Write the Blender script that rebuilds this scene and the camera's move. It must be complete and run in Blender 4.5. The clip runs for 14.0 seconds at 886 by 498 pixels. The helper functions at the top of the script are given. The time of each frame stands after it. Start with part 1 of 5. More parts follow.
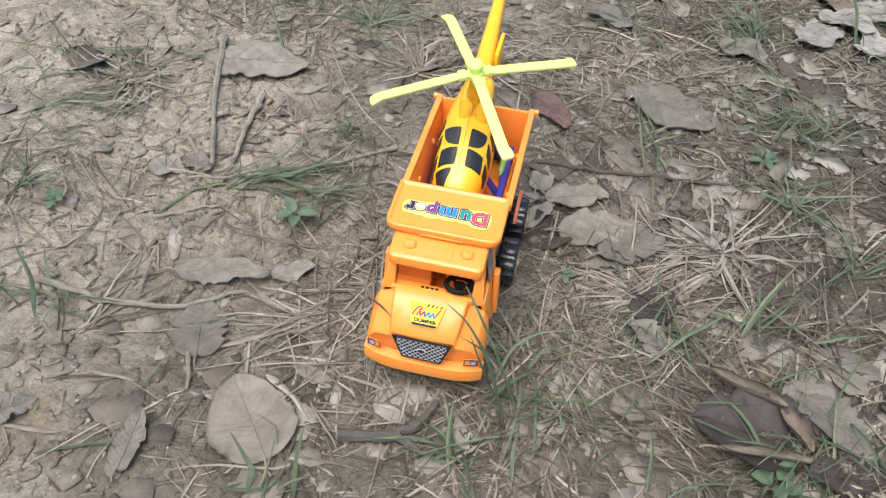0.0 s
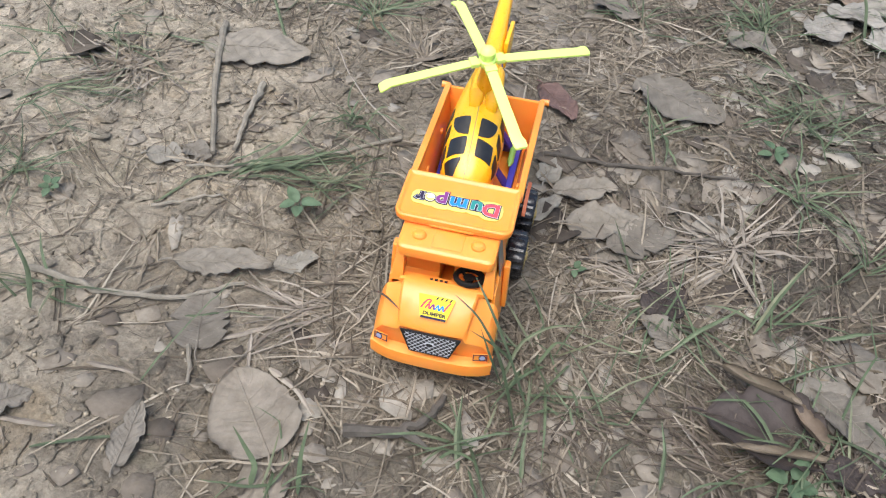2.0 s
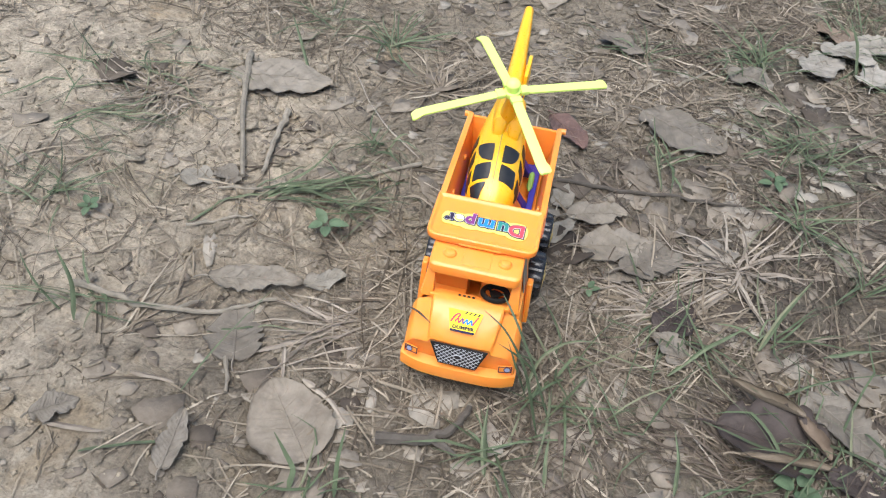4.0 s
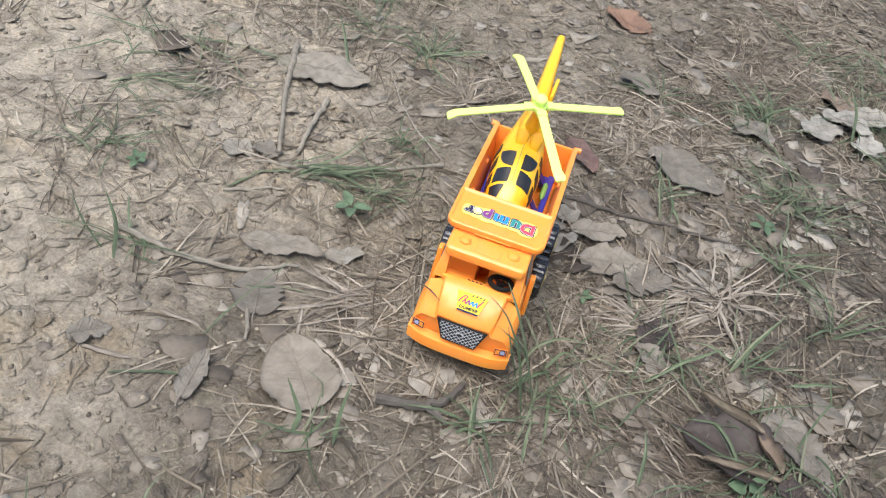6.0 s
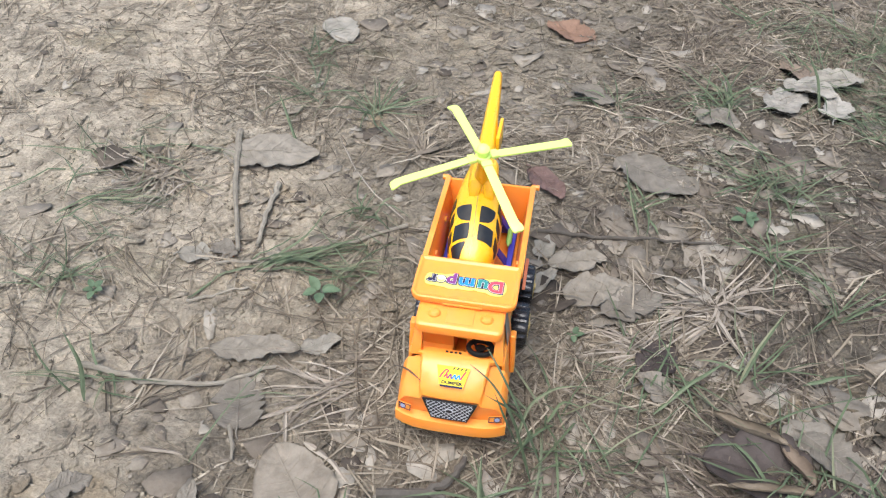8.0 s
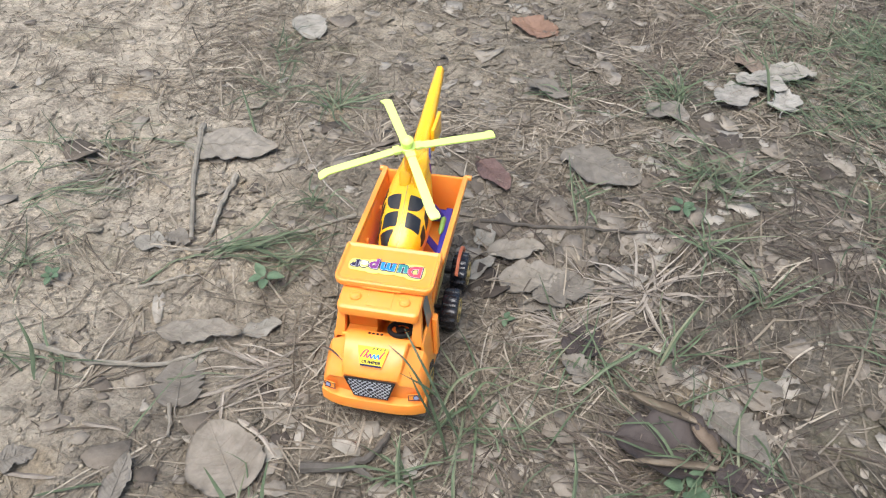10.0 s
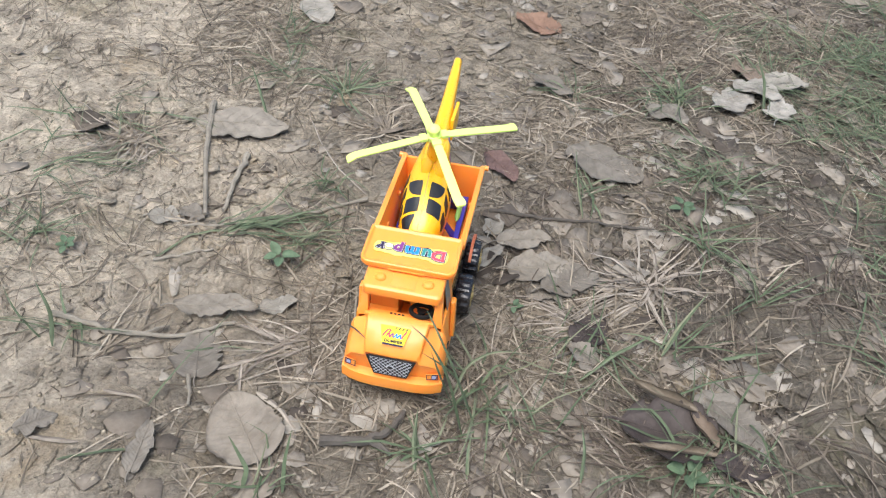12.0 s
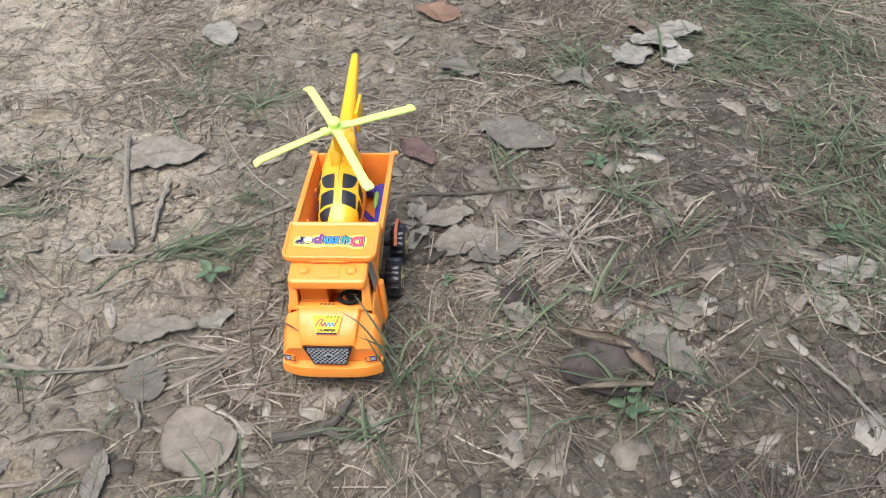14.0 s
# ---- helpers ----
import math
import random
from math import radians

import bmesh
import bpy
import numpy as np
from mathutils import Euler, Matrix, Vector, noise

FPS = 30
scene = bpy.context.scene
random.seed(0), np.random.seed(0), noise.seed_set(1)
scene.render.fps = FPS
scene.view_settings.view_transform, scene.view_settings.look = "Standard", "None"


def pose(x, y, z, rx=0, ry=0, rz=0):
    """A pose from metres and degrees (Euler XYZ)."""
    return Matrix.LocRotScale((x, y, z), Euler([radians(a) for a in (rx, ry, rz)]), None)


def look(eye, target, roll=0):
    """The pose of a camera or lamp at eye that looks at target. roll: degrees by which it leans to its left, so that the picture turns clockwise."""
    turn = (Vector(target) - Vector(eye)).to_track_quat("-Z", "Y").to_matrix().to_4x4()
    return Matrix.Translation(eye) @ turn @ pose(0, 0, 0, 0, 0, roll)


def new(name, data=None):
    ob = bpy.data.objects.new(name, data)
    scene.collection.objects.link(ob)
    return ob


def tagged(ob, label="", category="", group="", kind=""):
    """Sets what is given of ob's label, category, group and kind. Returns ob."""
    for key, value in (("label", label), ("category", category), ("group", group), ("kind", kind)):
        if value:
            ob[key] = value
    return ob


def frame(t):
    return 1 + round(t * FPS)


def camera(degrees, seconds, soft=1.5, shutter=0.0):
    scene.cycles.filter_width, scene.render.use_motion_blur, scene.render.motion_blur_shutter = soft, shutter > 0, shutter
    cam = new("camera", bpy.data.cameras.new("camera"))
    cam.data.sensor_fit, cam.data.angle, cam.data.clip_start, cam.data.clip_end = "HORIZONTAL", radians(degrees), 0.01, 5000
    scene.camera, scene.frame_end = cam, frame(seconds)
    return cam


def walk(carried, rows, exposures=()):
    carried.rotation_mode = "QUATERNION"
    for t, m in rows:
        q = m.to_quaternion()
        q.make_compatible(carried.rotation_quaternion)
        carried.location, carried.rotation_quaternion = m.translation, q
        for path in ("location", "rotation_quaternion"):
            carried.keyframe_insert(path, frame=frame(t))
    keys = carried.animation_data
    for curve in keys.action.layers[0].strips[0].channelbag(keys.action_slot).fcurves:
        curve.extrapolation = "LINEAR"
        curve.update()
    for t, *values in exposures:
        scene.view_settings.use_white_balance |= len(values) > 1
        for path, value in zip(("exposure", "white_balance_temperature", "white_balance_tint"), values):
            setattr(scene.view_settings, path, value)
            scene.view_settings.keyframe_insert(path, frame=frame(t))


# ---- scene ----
cam = camera(59.2, 14.0, soft=1.18)
walk(cam, [
    (0.0, pose(0.0899, -0.5758, 0.6543, 42.68, -2.35, 12.99)),
    (0.5, pose(0.0854, -0.5829, 0.6562, 41.93, -2.91, 12.81)),
    (1.0, pose(0.0783, -0.5786, 0.6489, 42.35, -2.64, 13.18)),
    (1.5, pose(0.0734, -0.5692, 0.6470, 42.31, -2.96, 13.17)),
    (2.0, pose(0.0727, -0.5696, 0.6376, 42.35, -3.15, 12.98)),
    (2.2, pose(0.0727, -0.5694, 0.6379, 42.44, -3.15, 12.99)),
    (4.3, pose(0.0413, -0.6191, 0.6640, 45.64, -4.37, 12.80)),
    (4.5, pose(0.0401, -0.6058, 0.6591, 46.48, -5.07, 13.81)),
    (5.0, pose(0.0069, -0.5877, 0.6875, 45.34, -6.92, 14.79)),
    (5.5, pose(0.0300, -0.6761, 0.7020, 44.95, -8.26, 17.25)),
    (6.0, pose(0.0385, -0.7047, 0.6886, 45.60, -10.03, 17.90)),
    (6.5, pose(0.1235, -0.6648, 0.6925, 46.79, -2.75, 16.20)),
    (7.0, pose(0.0928, -0.6545, 0.7049, 46.29, -1.55, 12.23)),
    (7.2, pose(0.0845, -0.6304, 0.6906, 47.52, 0.20, 10.41)),
    (9.3, pose(0.0640, -0.6857, 0.7379, 48.22, -2.83, 9.86)),
    (9.5, pose(0.0815, -0.7099, 0.7219, 49.14, -1.09, 8.82)),
    (10.0, pose(0.1718, -0.6515, 0.7267, 47.59, -0.07, 11.04)),
    (10.5, pose(0.2031, -0.6821, 0.7360, 47.29, 5.90, 7.33)),
    (11.0, pose(0.1304, -0.7481, 0.6656, 51.63, 1.29, 7.03)),
    (11.5, pose(0.1254, -0.6751, 0.7291, 47.26, 1.34, 7.91)),
    (12.0, pose(0.1140, -0.6890, 0.7421, 46.85, -3.75, 10.91)),
    (12.5, pose(0.1217, -0.7296, 0.7314, 48.83, -2.43, 9.22)),
    (13.0, pose(0.1058, -0.7019, 0.7353, 47.86, -2.33, 7.00)),
    (13.5, pose(0.1463, -0.6615, 0.7555, 43.75, -0.98, 6.47)),
    (14.0, pose(0.1748, -0.7249, 0.7366, 47.55, 1.91, 2.49)),
], exposures=((0.0, 0.65), (2.0, 0.65), (5.0, 0.66), (7.0, 0.77), (12.0, 0.77), (13.0, 0.70), (14.0, 0.66)))

# ---- light: open shade under a bright hazy sky ----
world = bpy.data.worlds.new("sky")
scene.world = world
world.use_nodes = True
wn = world.node_tree.nodes
sky = wn.new("ShaderNodeTexSky")
sky.sky_type, sky.sun_disc = "NISHITA", False
sky.sun_elevation, sky.sun_rotation = radians(70), radians(202)
sky.air_density, sky.dust_density = 1.0, 2.8
world.node_tree.links.new(sky.outputs[0], wn["Background"].inputs[0])
wn["Background"].inputs[1].default_value = 0.15
sun = new("sun", bpy.data.lights.new("sun", "SUN"))
sun.data.energy, sun.data.angle, sun.data.color = 2.5, radians(45), (0.985, 0.985, 1.0)
sun.matrix_world = look((-0.7, -1.7, 5.2), (0, 0, 0))


# ---- materials ----
def nodes_of(name):
    m = bpy.data.materials.new(name)
    m.use_nodes = True
    t = m.node_tree
    return m, t, t.nodes["Principled BSDF"]


def add(t, kind, inputs=(), operation=None):
    n = t.nodes.new(kind)
    if operation:
        n.operation = operation
    for k, v in inputs:
        if isinstance(v, bpy.types.NodeSocket):
            t.links.new(v, n.inputs[k])
        else:
            n.inputs[k].default_value = v
    return n


def ramp(t, fac, stops):
    n = t.nodes.new("ShaderNodeValToRGB")
    t.links.new(fac, n.inputs[0])
    e = n.color_ramp.elements
    while len(e) < len(stops):
        e.new(0.5)
    for el, (p, c) in zip(e, stops):
        el.position, el.color = p, (*c, 1)
    return n.outputs[0]


def mix(t, fac, a, b, kind="MIX"):
    n = t.nodes.new("ShaderNodeMix")
    n.data_type, n.blend_type = "RGBA", kind
    for sock, v in ((n.inputs[0], fac), (n.inputs[6], a), (n.inputs[7], b)):
        if isinstance(v, bpy.types.NodeSocket):
            t.links.new(v, sock)
        else:
            sock.default_value = (*v, 1) if isinstance(v, tuple) else v
    return n.outputs[2]


def noise_out(t, scale, detail=5, rough=0.6, dist=0.0, space="Object"):
    co = add(t, "ShaderNodeTexCoord")
    return add(t, "ShaderNodeTexNoise", [("Vector", co.outputs[space]), ("Scale", scale), ("Detail", detail), ("Roughness", rough), ("Distortion", dist)])


def bump(t, p, height, strength, dist):
    b = add(t, "ShaderNodeBump", [("Height", height), ("Strength", strength), ("Distance", dist)])
    t.links.new(b.outputs[0], p.inputs["Normal"])


def plastic(name, base, rough=0.38, dirt=0.25, spec=0.5, glow=0.0):
    m, t, p = nodes_of(name)
    big, fine = noise_out(t, 28, 4), noise_out(t, 260, 3)
    dust = ramp(t, big.outputs[0], [(0.48, (0, 0, 0)), (0.8, (1, 1, 1))])
    f = add(t, "ShaderNodeMath", [(0, dust), (1, dirt)], operation="MULTIPLY")
    c = mix(t, f.outputs[0], base, (0.42, 0.33, 0.23))
    t.links.new(c, p.inputs["Base Color"])
    r = add(t, "ShaderNodeMapRange", [("Value", fine.outputs[0]), ("To Min", rough - 0.08), ("To Max", rough + 0.12)])
    t.links.new(r.outputs[0], p.inputs["Roughness"])
    p.inputs["Specular IOR Level"].default_value = spec
    if glow:
        p.inputs["Coat Weight"].default_value = 0.32
        p.inputs["Coat Roughness"].default_value = 0.30
        p.inputs["Subsurface Weight"].default_value = glow
        p.inputs["Subsurface Radius"].default_value = (1.0, 0.45, 0.15)
        p.inputs["Subsurface Scale"].default_value = 0.010
    bump(t, p, fine.outputs[0], 0.06, 0.001)
    return m


def dry(name, stops, rough=0.85, scale=60, bump_d=0.0015, streak=None):
    """Dead plant matter or soil crumbs: tone by piece, mottling inside the piece."""
    m, t, p = nodes_of(name)
    geo = add(t, "ShaderNodeNewGeometry")
    info = add(t, "ShaderNodeObjectInfo")
    s = add(t, "ShaderNodeMath", [(0, geo.outputs["Random Per Island"]), (1, info.outputs["Random"])], operation="ADD")
    w = add(t, "ShaderNodeMath", [(0, s.outputs[0])], operation="FRACT")
    tone = ramp(t, w.outputs[0], stops)
    n = noise_out(t, scale, 6, 0.65)
    shade = ramp(t, n.outputs[0], [(0.25, (0.575, 0.58, 0.55)), (0.75, (1.155, 1.2, 1.19))])
    t.links.new(mix(t, 1.0, tone, shade, "MULTIPLY"), p.inputs["Base Color"])
    p.inputs["Roughness"].default_value = rough
    p.inputs["Specular IOR Level"].default_value = 0.25
    fine = noise_out(t, scale * 6, 4, 0.7)
    both = add(t, "ShaderNodeMath", [(0, fine.outputs[0]), (1, 0.35), (2, n.outputs[0])], operation="MULTIPLY_ADD")
    bump(t, p, both.outputs[0], 0.7, bump_d * 1.6)
    return m


def soil_material():
    m, t, p = nodes_of("clay_soil")
    large, mid, fine = noise_out(t, 2.6, 5, 0.6, 0.4), noise_out(t, 17, 7, 0.68, 0.6), noise_out(t, 190, 6, 0.75)
    a = ramp(t, large.outputs[0], [(0.3, (0.290, 0.245, 0.190)), (0.52, (0.375, 0.317, 0.244)), (0.72, (0.445, 0.378, 0.291))])
    # pale sandy wheel track along one side
    pos = add(t, "ShaderNodeSeparateXYZ", [(0, add(t, "ShaderNodeTexCoord").outputs["Object"])])
    broad = noise_out(t, 0.7, 3, 0.55)
    drift = add(t, "ShaderNodeMath", [(0, broad.outputs[0]), (1, -0.9), (2, pos.outputs[0])], operation="MULTIPLY_ADD")
    shift = add(t, "ShaderNodeMath", [(0, drift.outputs[0]), (1, 0.45)], operation="ADD")
    edge = add(t, "ShaderNodeMath", [(0, large.outputs[0]), (1, -0.7), (2, shift.outputs[0])], operation="MULTIPLY_ADD")
    sand = add(t, "ShaderNodeMapRange", [("Value", edge.outputs[0]), ("From Min", -0.42), ("From Max", -0.76), ("To Min", 0.0), ("To Max", 0.85)])
    verge = add(t, "ShaderNodeMapRange", [("Value", edge.outputs[0]), ("From Min", -1.9), ("From Max", -1.5), ("To Min", 0.0), ("To Max", 1.0)])
    sand_f = add(t, "ShaderNodeMath", [(0, sand.outputs[0]), (1, verge.outputs[0])], operation="MULTIPLY")
    a = mix(t, sand_f.outputs[0], a, (0.575, 0.490, 0.385))
    # soil tone gets darker towards +x, then eases off farther out
    dark_x = add(t, "ShaderNodeMapRange", [("Value", edge.outputs[0]), ("From Min", -0.40), ("From Max", 0.10), ("To Min", 0.0), ("To Max", 0.8)])
    dark_x_end = add(t, "ShaderNodeMapRange", [("Value", edge.outputs[0]), ("From Min", 0.6), ("From Max", 2.6), ("To Min", 1.0), ("To Max", 0.3)])
    dark_x_f = add(t, "ShaderNodeMath", [(0, dark_x.outputs[0]), (1, dark_x_end.outputs[0])], operation="MULTIPLY")
    a = mix(t, dark_x_f.outputs[0], a, (0.150, 0.129, 0.104))
    # darker soil tone towards the camera's end
    dark_y = add(t, "ShaderNodeMath", [(0, mid.outputs[0]), (1, 0.22), (2, pos.outputs[1])], operation="MULTIPLY_ADD")
    dark_y_f = add(t, "ShaderNodeMapRange", [("Value", dark_y.outputs[0]), ("From Min", 0.12), ("From Max", -0.10), ("To Min", 0.0), ("To Max", 0.62)])
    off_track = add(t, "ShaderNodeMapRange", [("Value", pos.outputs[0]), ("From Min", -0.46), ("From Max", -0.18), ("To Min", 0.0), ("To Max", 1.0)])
    dark_y_f = add(t, "ShaderNodeMath", [(0, dark_y_f.outputs[0]), (1, off_track.outputs[0])], operation="MULTIPLY")
    # the darker tone is a patch: it thins out a metre or so away
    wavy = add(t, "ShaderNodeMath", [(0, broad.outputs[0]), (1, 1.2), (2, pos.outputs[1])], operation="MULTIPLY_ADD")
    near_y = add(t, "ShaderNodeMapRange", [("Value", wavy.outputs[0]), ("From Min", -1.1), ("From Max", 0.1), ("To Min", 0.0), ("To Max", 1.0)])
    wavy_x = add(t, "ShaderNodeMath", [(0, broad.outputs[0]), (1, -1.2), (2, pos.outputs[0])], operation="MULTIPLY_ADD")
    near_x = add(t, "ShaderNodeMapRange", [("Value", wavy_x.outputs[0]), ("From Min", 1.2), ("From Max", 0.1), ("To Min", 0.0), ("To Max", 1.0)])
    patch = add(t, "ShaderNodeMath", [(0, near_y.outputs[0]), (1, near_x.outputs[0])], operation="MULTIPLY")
    dark_y_f = add(t, "ShaderNodeMath", [(0, dark_y_f.outputs[0]), (1, patch.outputs[0])], operation="MULTIPLY")
    a = mix(t, dark_y_f.outputs[0], a, (0.175, 0.148, 0.116))
    b = ramp(t, mid.outputs[0], [(0.32, (0.5, 0.49, 0.48)), (0.5, (0.95, 0.94, 0.92)), (0.7, (1.2, 1.19, 1.17))])
    c = mix(t, 1.0, a, b, "MULTIPLY")
    clay = noise_out(t, 7.5, 5, 0.65, 0.5)
    cf = ramp(t, clay.outputs[0], [(0.56, (0, 0, 0)), (0.70, (0.6, 0.6, 0.6))])
    c = mix(t, cf, c, (0.42, 0.315, 0.195))
    moss = noise_out(t, 5.5, 6, 0.7)
    mf = ramp(t, moss.outputs[0], [(0.56, (0, 0, 0)), (0.72, (0.55, 0.55, 0.55))])
    c = mix(t, mf, c, (0.16, 0.155, 0.075))
    g = ramp(t, fine.outputs[0], [(0.3, (0.52, 0.53, 0.52)), (0.65, (1.12, 1.15, 1.14))])
    c = mix(t, 0.85, c, mix(t, 1.0, c, g, "MULTIPLY"))
    p.inputs["Roughness"].default_value = 0.93
    p.inputs["Specular IOR Level"].default_value = 0.2
    # thin flaky clay plates
    warp = noise_out(t, 40, 3, 0.5)
    where = add(t, "ShaderNodeVectorMath", [(0, add(t, "ShaderNodeTexCoord").outputs["Object"]), (1, add(t, "ShaderNodeVectorMath", [(0, warp.outputs["Color"]), (1, (0.022, 0.022, 0.0))], operation="MULTIPLY").outputs[0])], operation="ADD")
    plates = add(t, "ShaderNodeTexVoronoi", [("Vector", where.outputs[0]), ("Scale", 55.0)])
    step = add(t, "ShaderNodeSeparateColor", [(0, plates.outputs["Color"])])
    tone = ramp(t, step.outputs[1], [(0.0, (0.80, 0.79, 0.78)), (0.5, (1.0, 1.0, 1.0)), (1.0, (1.13, 1.12, 1.10))])
    t.links.new(mix(t, 0.7, c, mix(t, 1.0, c, tone, "MULTIPLY")), p.inputs["Base Color"])
    h = add(t, "ShaderNodeMath", [(0, mid.outputs[0]), (1, 2.2), (2, step.outputs[0])], operation="MULTIPLY_ADD")
    h2 = add(t, "ShaderNodeMath", [(0, fine.outputs[0]), (1, 1.4), (2, h.outputs[0])], operation="MULTIPLY_ADD")
    bump(t, p, h2.outputs[0], 0.9, 0.0075)
    return m


ORANGE = plastic("orange_plastic", (0.93, 0.305, 0.040), 0.42, 0.12, 0.5, 0.30)
YELLOW = plastic("yellow_plastic", (0.90, 0.47, 0.010), 0.28, 0.04, 0.5, 0.25)
LIME = plastic("lime_plastic", (0.68, 0.88, 0.20), 0.42, 0.02)
BLUE = plastic("blue_plastic", (0.03, 0.028, 0.30), 0.40, 0.10)
PINK = plastic("faded_red_plastic", (0.70, 0.19, 0.08), 0.5, 0.15)
RUBBER = plastic("black_tyre_plastic", (0.012, 0.012, 0.014), 0.24, 0.12)
DARK = plastic("black_plastic", (0.014, 0.014, 0.015), 0.45, 0.06, 0.3)
PANE = plastic("black_window_sticker", (0.012, 0.014, 0.016), 0.30, 0.08)
SILVER = plastic("silver_print", (0.55, 0.56, 0.58), 0.35, 0.08)
LABEL = plastic("yellow_label", (0.88, 0.68, 0.05), 0.6, 0.05, 0.12)
CREAM = plastic("pale_yellow_label", (0.88, 0.78, 0.16), 0.40, 0.05)
WHITE = plastic("white_print", (0.8, 0.8, 0.78), 0.4, 0.05)
RED = plastic("red_print", (0.70, 0.07, 0.10), 0.6, 0.03, 0.12)
TEAL = plastic("teal_print", (0.02, 0.22, 0.20), 0.4, 0.03)
AZURE = plastic("azure_print", (0.02, 0.22, 0.62), 0.6, 0.03, 0.12)
PURPLE = plastic("purple_print", (0.20, 0.05, 0.20), 0.6, 0.03, 0.12)
INK = plastic("navy_print", (0.03, 0.025, 0.06), 0.6, 0.03, 0.12)
GREEN_PRINT = plastic("green_sticker", (0.20, 0.42, 0.10), 0.4, 0.05)
LENS = plastic("blue_grey_print", (0.34, 0.36, 0.50), 0.35, 0.05)
SIDE = plastic("grey_window_print", (0.16, 0.17, 0.15), 0.35, 0.1)
MATTE = plastic("matt_black_plastic", (0.006, 0.006, 0.006), 0.7, 0.02, 0.15)
RIM = plastic("ochre_plastic", (0.30, 0.22, 0.07), 0.5, 0.3)
SOIL = soil_material()
BROWN_STRAW = dry("brown_dead_grass", [(0.0, (0.045, 0.034, 0.027)), (0.5, (0.105, 0.080, 0.062)), (0.85, (0.17, 0.135, 0.106)), (1.0, (0.25, 0.21, 0.165))])
STRAW = dry("dry_grass", [(0.0, (0.070, 0.054, 0.040)), (0.3, (0.145, 0.115, 0.085)), (0.6, (0.225, 0.182, 0.136)), (0.88, (0.295, 0.243, 0.186)), (1.0, (0.42, 0.355, 0.280))])
GRASS = dry("green_grass", [(0.0, (0.058, 0.074, 0.040)), (0.4, (0.088, 0.116, 0.062)), (0.75, (0.120, 0.150, 0.086)), (1.0, (0.18, 0.182, 0.112))], 0.6)
WEED = dry("green_weed", [(0.0, (0.072, 0.112, 0.062)), (1.0, (0.112, 0.160, 0.092))], 0.55)
LITTER = dry("leaf_litter", [(0.0, (0.070, 0.055, 0.044)), (0.25, (0.160, 0.130, 0.103)), (0.6, (0.235, 0.196, 0.156)), (0.85, (0.285, 0.242, 0.195)), (1.0, (0.34, 0.300, 0.252))])
CRUMB = dry("soil_crumbs", [(0.0, (0.17, 0.138, 0.104)), (0.8, (0.31, 0.256, 0.190)), (1.0, (0.38, 0.32, 0.245))], 0.95)
LEAF_GREY = dry("grey_dead_leaf", [(0.0, (0.215, 0.192, 0.160)), (1.0, (0.285, 0.255, 0.215))], 0.75, 45)
LEAF_MID = dry("grey_brown_dead_leaf", [(0.0, (0.15, 0.128, 0.105)), (1.0, (0.205, 0.178, 0.148))], 0.78, 45)
LEAF_BROWN = dry("brown_dead_leaf", [(0.0, (0.19, 0.11, 0.075)), (1.0, (0.26, 0.155, 0.105))], 0.65, 45)
LEAF_TAN = dry("tan_dead_leaf", [(0.0, (0.17, 0.125, 0.092)), (1.0, (0.25, 0.19, 0.145))], 0.65, 45)
LEAF_SOIL = dry("weathered_dead_leaf", [(0.0, (0.20, 0.172, 0.140)), (1.0, (0.25, 0.215, 0.175))], 0.8, 45)
LEAF_FLAT = dry("grey_tan_dead_leaf", [(0.0, (0.215, 0.180, 0.143)), (1.0, (0.255, 0.215, 0.172))], 0.75, 45)
LEAF_DARK = dry("dark_dead_leaf", [(0.0, (0.042, 0.032, 0.029)), (1.0, (0.072, 0.055, 0.048))], 0.6, 45)
LEAF_RED = dry("purple_brown_dead_leaf", [(0.0, (0.135, 0.082, 0.070)), (1.0, (0.165, 0.103, 0.085))], 0.5, 45)
LEAF_PALE = dry("bleached_dead_leaf", [(0.0, (0.26, 0.232, 0.200)), (1.0, (0.33, 0.300, 0.262))], 0.8, 45)
LEAF_OCHRE = dry("ochre_brown_dead_leaf", [(0.0, (0.165, 0.130, 0.096)), (1.0, (0.22, 0.174, 0.128))], 0.6, 45)
PALE_STRAW = dry("pale_dry_grass", [(0.0, (0.17, 0.140, 0.115)), (0.5, (0.255, 0.212, 0.172)), (1.0, (0.38, 0.325, 0.268))])
TWIG_DARK = dry("dark_wet_twig_bark", [(0.0, (0.085, 0.072, 0.060)), (1.0, (0.12, 0.102, 0.086))], 0.7, 90)
TWIG = dry("twig_bark", [(0.0, (0.20, 0.172, 0.138)), (1.0, (0.30, 0.262, 0.212))], 0.85, 90)


# ---- mesh helpers ----
def finish(bm, name, material, smooth=True):
    bmesh.ops.recalc_face_normals(bm, faces=bm.faces)
    me = bpy.data.meshes.new(name)
    bm.to_mesh(me)
    bm.free()
    me.materials.append(material)
    if smooth:
        me.shade_smooth()
        me.set_sharp_from_angle(angle=radians(30))
    return me


def part(name, bm, material, parent, label=""):
    ob = new(name, finish(bm, name, material))
    ob.parent = parent
    return tagged(ob, label)


def thing(name, label, category, group="", m=None):
    ob = new(name)
    if m is not None:
        ob.matrix_world = m
    return tagged(ob, label, category, group)


